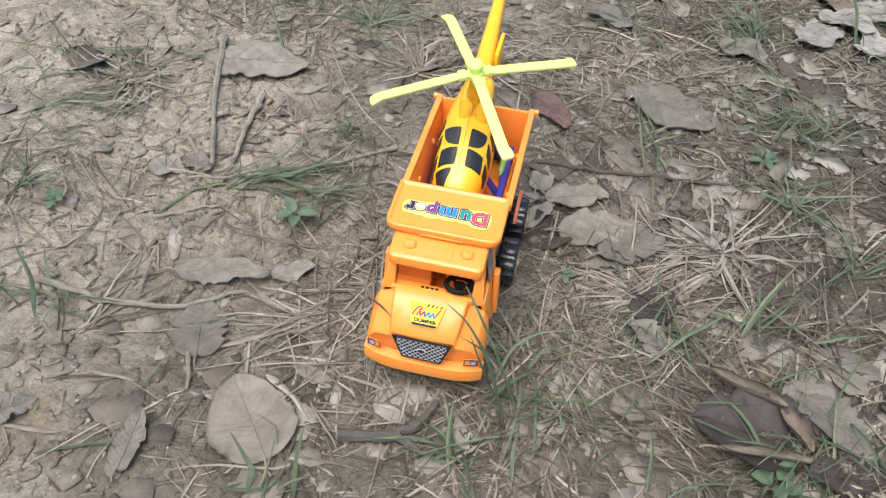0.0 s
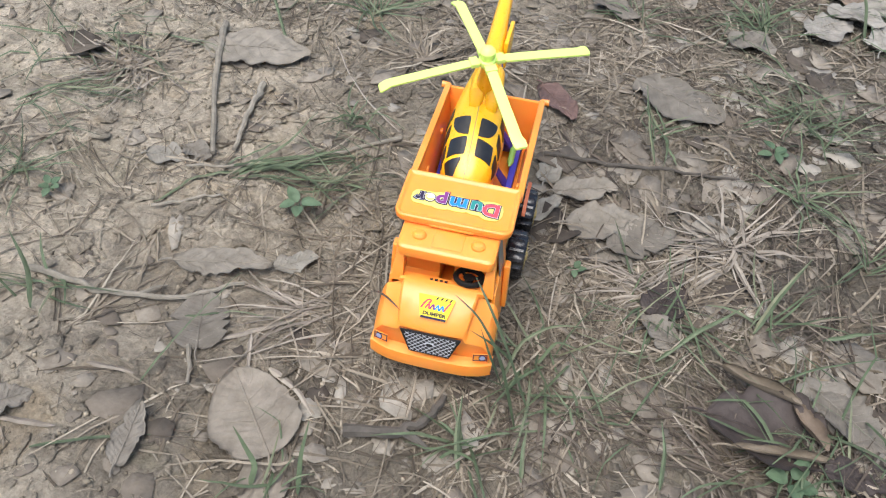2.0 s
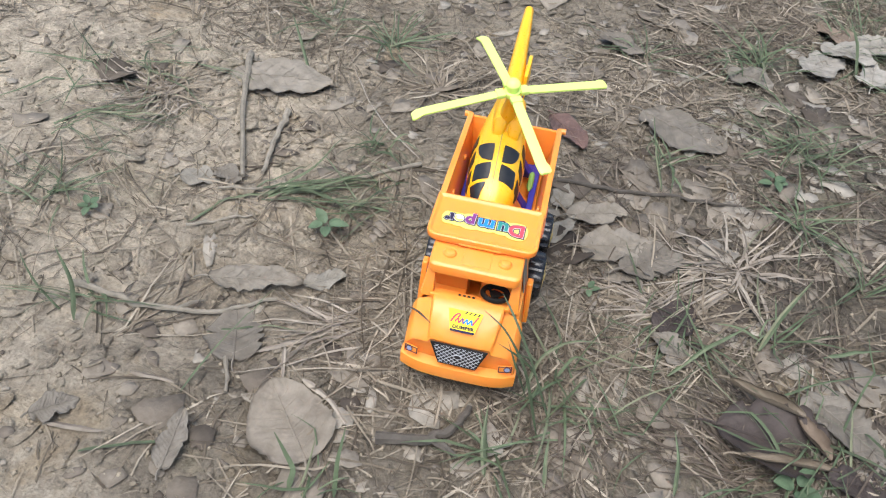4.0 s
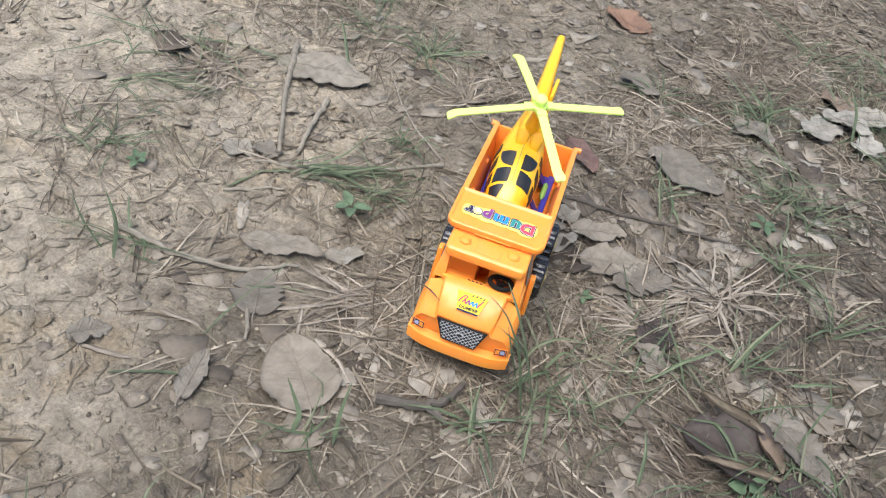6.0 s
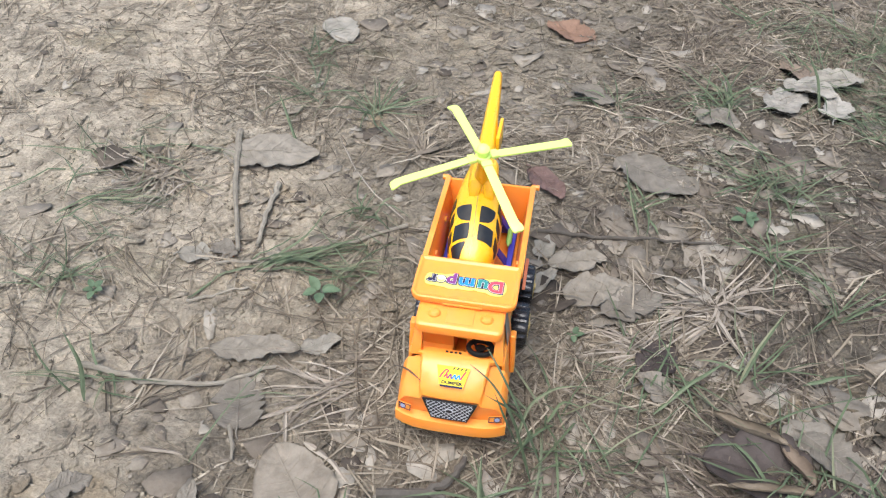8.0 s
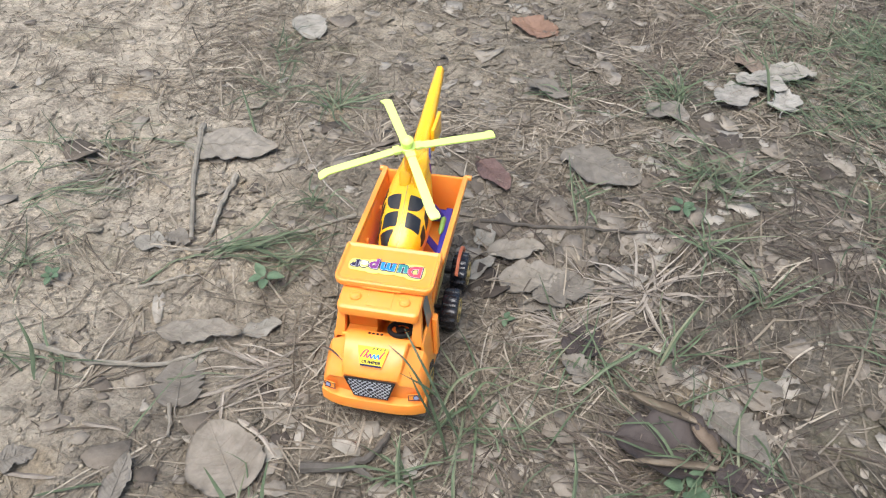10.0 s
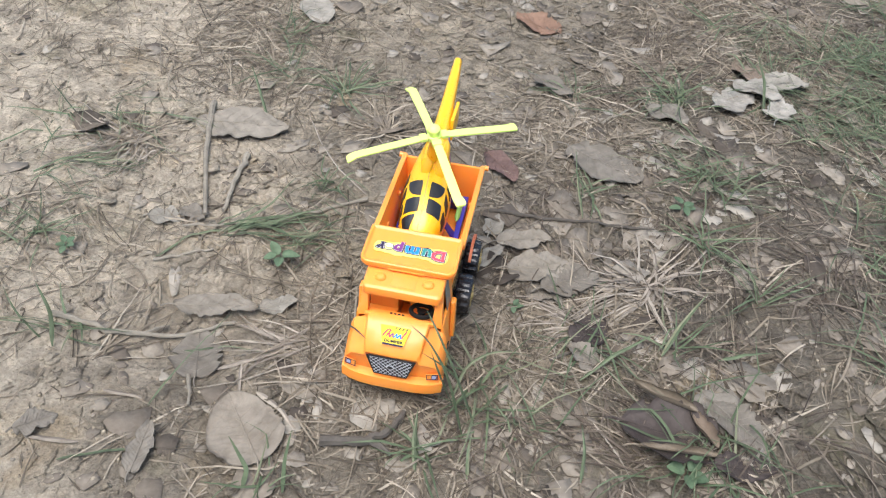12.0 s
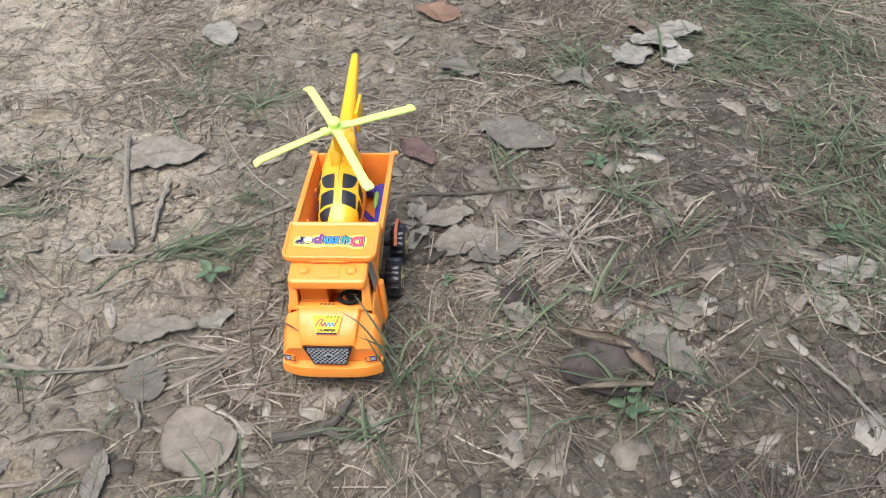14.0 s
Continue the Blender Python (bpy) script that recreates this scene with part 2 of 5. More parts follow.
def hexa(bm, low, high, bevel=0.0012, seg=2):
    """A six-sided block between a lower and an upper quad."""
    v = [bm.verts.new(p) for p in (*low, *high)]
    fs = [bm.faces.new([v[i] for i in q]) for q in ((0, 3, 2, 1), (4, 5, 6, 7), (0, 1, 5, 4), (1, 2, 6, 5), (2, 3, 7, 6), (3, 0, 4, 7))]
    if bevel:
        bmesh.ops.bevel(bm, geom=list({e for f in fs for e in f.edges}), offset=bevel, segments=seg, profile=0.6, affect="EDGES")


def box(bm, x0, x1, y0, y1, z0, z1, bevel=0.0012):
    q = [(x0, y0), (x1, y0), (x1, y1), (x0, y1)]
    hexa(bm, [(x, y, z0) for x, y in q], [(x, y, z1) for x, y in q], bevel)


def loft(bm, rings, closed=True, caps=True):
    rs = [[bm.verts.new(p) for p in r] for r in rings]
    n = len(rs[0])
    for a, b in zip(rs, rs[1:]):
        for i in range(n if closed else n - 1):
            bm.faces.new((a[i], a[(i + 1) % n], b[(i + 1) % n], b[i]))
    if caps and closed:
        bm.faces.new(list(reversed(rs[0])))
        bm.faces.new(rs[-1])


def tube(bm, pts, radii, n=8, flat=1.0):
    pts = [Vector(p) for p in pts]
    rings = []
    for i, p in enumerate(pts):
        d = (pts[min(i + 1, len(pts) - 1)] - pts[max(i - 1, 0)]).normalized()
        side = d.cross(Vector((0, 0, 1)) if abs(d.z) < 0.9 else Vector((1, 0, 0))).normalized()
        up = side.cross(d)
        r = radii[i] if isinstance(radii, (list, tuple)) else radii
        rings.append([p + side * (r * math.cos(a)) + up * (r * flat * math.sin(a)) for a in [2 * math.pi * k / n for k in range(n)]])
    loft(bm, rings)


def extrude_poly(bm, pts, frame_m, depth):
    """A flat outline given in a local plane, made a thin plate of that depth."""
    a = [bm.verts.new(frame_m @ Vector((x, y, 0))) for x, y in pts]
    b = [bm.verts.new(frame_m @ Vector((x, y, depth))) for x, y in pts]
    n = len(pts)
    bm.faces.new(list(reversed(a)))
    bm.faces.new(b)
    for i in range(n):
        bm.faces.new((a[i], a[(i + 1) % n], b[(i + 1) % n], b[i]))


def letters(text, size, bold, depth, m):
    cu = bpy.data.curves.new("letter", "FONT")
    cu.body, cu.size, cu.offset, cu.extrude, cu.resolution_u = text, 1.0, bold / size, depth / size, 4
    cu.align_x, cu.align_y = "CENTER", "CENTER"
    ob = new("letter_source", cu)
    me = bpy.data.meshes.new_from_object(ob.evaluated_get(bpy.context.evaluated_depsgraph_get()))
    bpy.data.objects.remove(ob)
    me.transform(m @ Matrix.Diagonal((size, size, size, 1)))
    bm = bmesh.new()
    bm.from_mesh(me)
    return bm


def plate_outline(hw, y0, y1, r0, r1, off):
    """A plan with round corners, drawn in by off: r0 at the front, r1 at the rear."""
    out = []
    for cx, cy, r_, a0 in ((1, 1, r1, 0), (-1, 1, r1, 90), (-1, 0, r0, 180), (1, 0, r0, 270)):
        q = max(r_ - off, 0.0006)
        ox, oy = cx * (hw - off - q), (y1 - off - q) if cy else (y0 + off + q)
        out += [(ox + q * math.cos(radians(a0 + 15 * k)), oy + q * math.sin(radians(a0 + 15 * k))) for k in range(7)]
    return out


def plane_frame(origin, right, up):
    r = Vector(right).normalized()
    u = Vector(up)
    u = (u - r * u.dot(r)).normalized()
    n = r.cross(u)
    m = Matrix((r, u, n)).transposed().to_4x4()
    m.translation = origin
    return m


# ---- ground ----
rng = np.random.default_rng(7)


def value_noise(x, y, seed):
    r = np.random.default_rng(seed)
    tab = r.random((257, 257))
    xi, yi = np.floor(x).astype(int), np.floor(y).astype(int)
    fx, fy = x - xi, y - yi
    fx, fy = fx * fx * (3 - 2 * fx), fy * fy * (3 - 2 * fy)
    g = lambda a, b: tab[a % 257, b % 257]
    return (g(xi, yi) * (1 - fx) + g(xi + 1, yi) * fx) * (1 - fy) + (g(xi, yi + 1) * (1 - fx) + g(xi + 1, yi + 1) * fx) * fy


def ground_z(x, y):
    x, y = np.asarray(x, float), np.asarray(y, float)
    z = 0.026 * (value_noise(x * 2.1 + 9, y * 2.1 + 4, 1) - 0.5) + 0.016 * (value_noise(x * 7 + 3, y * 7, 2) - 0.5)
    z = z + 0.007 * (value_noise(x * 24, y * 24, 3) - 0.5) + 0.0035 * (value_noise(x * 70, y * 70, 4) - 0.5)
    h = 0.42 * value_noise(x * 11 + 40, y * 11 + 3, 5) + 0.38 * value_noise(x * 31, y * 31 + 8, 6) + 0.20 * value_noise(x * 95, y * 95, 8)
    q = h * 13
    layer = (np.floor(q) + np.clip((q - np.floor(q) - 0.78) / 0.22, 0, 1) - q) / 13
    flaky = np.clip(value_noise(x * 3.3 + 5, y * 3.3 + 60, 9) * 2.2 - 0.45, 0.15, 1) * np.clip((x + 0.82 + 0.3 * y) / 0.4, 0.2, 1)
    z = z + 0.058 * flaky * (layer + 0.30 * (h - 0.5))
    near = np.clip((np.hypot(np.maximum(np.abs(x) - 0.05, 0), np.maximum(np.abs(y + 0.02) - 0.13, 0)) - 0.02) / 0.16, 0, 1)
    far = np.clip(6.0 / (1e-6 + np.hypot(x, y)), 0, 1)
    return (z * (0.12 + 0.88 * near) - 0.002 * (1 - near)) * far


def axis(lo, hi, step, out):
    core = np.arange(lo, hi + step / 2, step)
    ring = step * 1.5 ** np.arange(1, 40)
    ring = np.cumsum(ring)
    ring = ring[ring < out]
    return np.concatenate([lo - ring[::-1], core, hi + ring])


gx, gy = axis(-1.05, 1.05, 0.0037, 300), axis(-0.45, 1.30, 0.0037, 300)
GX, GY = np.meshgrid(gx, gy)
co = np.stack([GX, GY, ground_z(GX, GY)], -1).reshape(-1, 3)
idx = np.arange(len(co)).reshape(GX.shape)
quads = np.stack([idx[:-1, :-1], idx[:-1, 1:], idx[1:, 1:], idx[1:, :-1]], -1).reshape(-1, 4)


def fast_mesh(name, co, faces, material, smooth=True):
    me = bpy.data.meshes.new(name)
    k = faces.shape[1]
    me.vertices.add(len(co))
    me.vertices.foreach_set("co", np.ascontiguousarray(co, dtype=np.float32).ravel())
    me.loops.add(faces.size)
    me.loops.foreach_set("vertex_index", faces.astype(np.int32).ravel())
    me.polygons.add(len(faces))
    me.polygons.foreach_set("loop_start", np.arange(0, faces.size, k, dtype=np.int32))
    me.update(calc_edges=True)
    me.validate()
    me.materials.append(material)
    if smooth:
        me.shade_smooth()
    return me


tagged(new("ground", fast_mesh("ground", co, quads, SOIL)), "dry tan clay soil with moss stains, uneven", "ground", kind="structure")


# ---- scattered plant matter ----
def cover(x, y):
    """How much plant matter lies at a place: thin on the bare track at one side, thick in tufts."""
    bare = np.clip((x + 0.55 + 0.25 * (y - 0.1)) / 0.38, 0.12, 1.0)
    patch = np.clip((0.7 * value_noise(x * 5 + 20, y * 5 + 7, 11) + 0.3 * value_noise(x * 14, y * 14 + 30, 13)) * 3.0 - 1.15, 0.05, 1.0)
    open_spot = 1 - 0.72 * np.clip((x - 0.10) / 0.08, 0, 1) * np.clip((0.02 - y) / 0.1, 0, 1)
    front = 1 - 0.82 * np.clip((x + 0.15) / 0.08, 0, 1) * np.clip((-0.15 - y) / 0.06, 0, 1)
    leafy = 1 - 0.75 * np.clip((x - 0.06) / 0.04, 0, 1) * np.clip((0.34 - x) / 0.10, 0, 1) * np.clip((0.42 - y) / 0.10, 0, 1) * np.clip((y - 0.02) / 0.05, 0, 1)
    return bare * patch * open_spot * front * leafy


def scatter(n, density, seed, far=False):
    r = np.random.default_rng(seed)
    if far:
        x, y = r.uniform(-4.5, 4.5, n * 6), r.uniform(-4.0, 5.0, n * 6)
        near = np.where((np.abs(x) < 1.1) & (y > -0.45) & (y < 1.3), 0.0, np.clip(1.2 - 0.22 * np.hypot(x, y - 0.4), 0.0, 1))
    else:
        x, y = r.uniform(-1.3, 1.2, n * 6), r.uniform(-0.6, 1.5, n * 6)
        near = np.clip(1.25 - 0.5 * np.maximum(y, 0), 0.35, 1)
    keep = r.random(n * 6) < density(x, y) * near
    return x[keep][:n], y[keep][:n], r


def clear_of_truck(x, y, m=0.012):
    return (np.abs(x) > 0.066 + m) | (y < -0.172 - m) | (y > 0.13 + m)


def blades(name, x, y, ang, length, width, lift, arch, r, material, label, bend=0.4, seg=5, dy=0.0, guard=True):
    """Thin curved blades, each rooted at (x, y), lying along ang, rising to lift and falling back."""
    n = len(x)
    s = np.linspace(0, 1, seg + 1)
    turn = ang[:, None] + (r.random(n)[:, None] - 0.5) * 2 * bend * s[None]
    turn = turn + np.where(r.random(n) < 0.4, r.normal(0, 0.55, n), 0.0)[:, None] * (s[None] > r.uniform(0.25, 0.85, n)[:, None])
    step = length[:, None] / seg
    px = x[:, None] + np.concatenate([np.zeros((n, 1)), np.cumsum(np.cos(turn[:, 1:]) * step, 1)], 1)
    py = y[:, None] + np.concatenate([np.zeros((n, 1)), np.cumsum(np.sin(turn[:, 1:]) * step, 1)], 1)
    pz = ground_z(px, py) + 0.0012 + lift[:, None] * (s[None] * (1 - arch[:, None] * s[None]))
    pz = np.maximum(pz, ground_z(px, py) + 0.0008)
    if guard:
        ok = (clear_of_truck(px, py, 0.0) | (pz < 0.012)).all(1)
        px, py, pz, turn, width = px[ok], py[ok], pz[ok], turn[ok], width[ok]
        n = len(px)
    w = width[:, None] * np.clip(1.15 - s[None] ** 2.2, 0.08, 1) * 0.5
    nx, ny = -np.sin(turn), np.cos(turn)
    roll = (r.random(n)[:, None] - 0.5) * 1.4
    A = np.stack([px + nx * w, py + ny * w, pz + w * roll], -1)
    B = np.stack([px - nx * w, py - ny * w, pz - w * roll], -1)
    M = np.stack([px, py, pz + w * 0.35], -1)
    co = np.stack([A, M, B], 2).reshape(-1, 3)
    base = (np.arange(n)[:, None] * (seg + 1) + np.arange(seg)[None]).reshape(-1, 1) * 3
    f = np.concatenate([base + np.array([[0, 1, 4, 3]]), base + np.array([[1, 2, 5, 4]])])
    return tagged(new(name, fast_mesh(name, co, f, material)), label, "grass", kind="stuff")


def clumped(n, density, seed, spread, fan, per=9):
    """Blades that start together in clumps and fan out."""
    cx, cy, r = scatter(n // per, density, seed)
    k = r.integers(0, len(cx), n)
    main = r.uniform(0, 2 * math.pi, len(cx))
    x, y = cx[k] + r.normal(0, spread, n), cy[k] + r.normal(0, spread, n)
    return x, y, main[k] + r.normal(0, fan, n), r


x, y, ang, r = clumped(23000, cover, 21, 0.022, 0.9)
n = len(x)
blades("dry_grass", x, y, ang, r.uniform(0.025, 0.12, n), 0.0006 + 0.0022 * r.random(n) ** 1.6, r.gamma(2.0, 0.0045, n), r.uniform(0.5, 1.1, n), r, STRAW, "tangled dry tan grass lying on the soil")
x, y, r = scatter(12000, lambda x, y: 0.15 + 0.85 * cover(x, y), 22)
n = len(x)
blades("straw_bits", x, y, r.uniform(0, 6.3, n), r.uniform(0.012, 0.05, n), r.uniform(0.0007, 0.002, n), r.gamma(1.5, 0.002, n), r.uniform(0.6, 1.1, n), r, STRAW, "short broken straw strewn over the soil", seg=3)
x, y, ang, r = clumped(1700, lambda x, y: np.clip(cover(x, y) - 0.15, 0.01, 1) * np.clip(value_noise(x * 4, y * 4 + 50, 31) * 2.2 - 0.8, 0.02, 1), 23, 0.02, 1.6, 4)
n = len(x)
blades("green_grass", x, y, ang, r.uniform(0.03, 0.14, n), r.uniform(0.0008, 0.0026, n), r.uniform(0.006, 0.055, n), r.uniform(0.3, 0.95, n), r, GRASS, "thin green grass blades growing through the litter")

x, y, ang, r = clumped(1300, lambda x, y: np.clip((x - 0.30) / 0.25, 0, 1) * np.clip((y + 0.15) / 0.3, 0.25, 1) * np.clip(value_noise(x * 5 + 70, y * 5 + 12, 35) * 2.4 - 0.8, 0.03, 1), 28, 0.03, 1.2, 9)
n = len(x)
blades("verge_grass", x, y, ang, r.uniform(0.04, 0.17, n), r.uniform(0.0008, 0.0024, n), r.uniform(0.01, 0.085, n), r.uniform(0.25, 0.9, n), r, GRASS, "taller thin green grass along the verge", seg=6)
x, y, ang, r = clumped(5200, lambda x, y: np.clip((x - 0.02) / 0.25, 0.0, 1) * np.clip(1 - (y - 0.05) / 0.35, 0.2, 1) * np.clip((x - 0.18) / 0.15, np.clip((y + 0.12) / 0.15, 0.25, 1), 1) * np.clip(value_noise(x * 6 + 3, y * 6 + 90, 33) * 2.0 - 0.5, 0.05, 1), 26, 0.02, 0.7, 14)
n = len(x)
blades("brown_grass", x, y, ang, r.uniform(0.03, 0.13, n), 0.0006 + 0.0018 * r.random(n) ** 1.5, r.gamma(2.0, 0.006, n), r.uniform(0.5, 1.1, n), r, BROWN_STRAW, "tangled brown dead grass matted over the soil")
x, y, ang, r = clumped(1500, lambda x, y: np.clip(0.05 + cover(x, y), 0, 1), 27, 0.008, 0.55, 12)
n = len(x)
blades("long_straw", x, y, ang, r.uniform(0.05, 0.17, n), r.uniform(0.0009, 0.0028, n), r.gamma(2.0, 0.005, n), r.uniform(0.6, 1.1, n), r, STRAW, "swept sheaves of long pale dry grass", 0.35, 7)
x, y, r = scatter(34000, lambda x, y: np.clip(value_noise(x * 4 + 20, y * 4 + 7, 12) * 1.6 - 0.3, 0.1, 1.0) * np.clip(np.abs(x + 0.9) / 0.5, 0.1, 1), 24, True)
n = len(x)
blades("outer_dry_grass", x, y, r.uniform(0, 6.3, n), r.uniform(0.04, 0.14, n), r.uniform(0.002, 0.005, n), r.gamma(2.0, 0.006, n), r.uniform(0.5, 1.1, n), r, STRAW, "dry tan grass on the ground farther out", seg=3)
x, y, r = scatter(13000, lambda x, y: np.clip(value_noise(x * 3, y * 3 + 50, 32) * 2.2 - 0.8, 0.02, 1.0) * np.clip(np.abs(x + 0.9) / 0.5, 0.05, 1), 25, True)
n = len(x)
blades("outer_green_grass", x, y, r.uniform(0, 6.3, n), r.uniform(0.04, 0.13, n), r.uniform(0.002, 0.004, n), r.uniform(0.01, 0.07, n), r.uniform(0.3, 0.95, n), r, GRASS, "thin green grass on the ground farther out", seg=3)


def flakes(name, n, density, seed, lo, hi, curl, material, label):
    x, y, r = scatter(n, density, seed)
    ok = clear_of_truck(x, y, -0.012)
    x, y = x[ok], y[ok]
    n = len(x)
    size, k = lo + (hi - lo) * r.random(n) ** 2.2, 12
    a = np.linspace(0, 2 * math.pi, k, endpoint=False)[None] + r.normal(0, 0.10, (n, k))
    rad = np.full((n, k), 1.35)
    for m in range(5):
        cut = (m + r.uniform(-0.35, 0.35, n)) * 2 * math.pi / 5
        c = np.cos(a - cut[:, None])
        rad = np.minimum(rad, r.uniform(0.45, 0.95, n)[:, None] / np.maximum(c, 0.05))
    rad = size[:, None] * (rad * (1 + r.normal(0, 0.05, (n, k))) - 0.30 * (r.random((n, k)) > 0.93))
    st, th = r.uniform(0.35, 1.0, n)[:, None], r.uniform(0, 6.3, n)[:, None]
    u, v = rad * np.cos(a), rad * np.sin(a) * st
    X, Y = x[:, None] + u * np.cos(th) - v * np.sin(th), y[:, None] + u * np.sin(th) + v * np.cos(th)
    c = r.uniform(0, curl, n)[:, None]
    Z = ground_z(X, Y) + 0.0015 + c * v * v / size[:, None] + r.normal(0, 0.03, (n, 1)) * u + np.abs(r.normal(0, 0.035, (n, k))) * size[:, None]
    mid = np.stack([x, y, ground_z(x, y) + 0.0012 + size * r.uniform(0.0, 0.07, n)], -1)[:, None]
    top = np.concatenate([mid, np.stack([X, Y, Z], -1)], 1)
    low = top - np.array([0, 0, 0.0006])
    co = np.concatenate([top, low], 1).reshape(-1, 3)
    b = np.arange(n)[:, None, None] * (2 * (k + 1))
    i = np.arange(k)
    t1 = np.stack([np.zeros(k, int), 1 + i, 1 + (i + 1) % k], -1)[None]
    rim1 = np.stack([1 + i, k + 2 + i, 1 + (i + 1) % k], -1)[None]
    rim2 = np.stack([1 + (i + 1) % k, k + 2 + i, k + 2 + (i + 1) % k], -1)[None]
    f = np.concatenate([(b + q).reshape(-1, 3) for q in (t1, rim1, rim2)])
    return tagged(new(name, fast_mesh(name, co, f, material, False)), label, "leaf litter", kind="stuff")


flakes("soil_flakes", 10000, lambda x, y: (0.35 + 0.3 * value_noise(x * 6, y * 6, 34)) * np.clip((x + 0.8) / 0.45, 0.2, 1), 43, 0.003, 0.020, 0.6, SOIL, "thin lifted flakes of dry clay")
flakes("leaf_litter", 6500, lambda x, y: (0.3 + 0.6 * cover(x, y)) * np.clip((x + 0.55) / 0.6, 0.10, 1), 41, 0.003, 0.022, 0.5, LITTER, "grey-brown broken dead leaf pieces on the soil")
flakes("flat_leaf_pieces", 400, lambda x, y: np.clip((x - 0.05) / 0.04, 0, 1) * np.clip((0.55 - x) / 0.15, 0.08, 1) * np.clip((0.55 - y) / 0.2, 0.1, 1) * np.clip((y + 0.10) / 0.12, 0.12, 1) * 0.9, 44, 0.014, 0.042, 0.22, LITTER, "flat layered grey-tan pieces of broken dead leaf")
flakes("large_litter", 1100, lambda x, y: (0.25 + 0.5 * cover(x, y)) * (1 - 0.45 * np.clip((0.0 - y) / 0.15, 0, 1)) * np.clip((x + 0.55) / 0.6, 0.08, 1.5), 42, 0.010, 0.040, 0.5, LITTER, "large grey curled scraps of dead leaf")


def crumbs(n, seed):
    x, y, r = scatter(n, lambda x, y: np.full_like(x, 0.6), seed)
    ok = clear_of_truck(x, y, -0.02)
    x, y = x[ok], y[ok]
    n = len(x)
    s = 0.0009 + 0.0040 * r.random(n) ** 3
    d = np.array([(1, 0, 0), (0, 1, 0), (-1, 0, 0), (0, -1, 0), (0, 0, 1), (0, 0, -0.6)])
    p = d[None] * s[:, None, None] * r.uniform(0.6, 1.3, (n, 6, 1)) + r.normal(0, 0.12, (n, 6, 3)) * s[:, None, None]
    p[..., 2] *= 0.7
    p = p + np.stack([x, y, ground_z(x, y) + s * 0.2], -1)[:, None]
    f = np.array([(0, 1, 4), (1, 2, 4), (2, 3, 4), (3, 0, 4), (1, 0, 5), (2, 1, 5), (3, 2, 5), (0, 3, 5)])
    f = (np.arange(n)[:, None, None] * 6 + f[None]).reshape(-1, 3)
    tagged(new("soil_crumbs", fast_mesh("soil_crumbs", p.reshape(-1, 3), f, CRUMB)), "small crumbs of dry clay", "soil", kind="stuff")


crumbs(16000, 51)


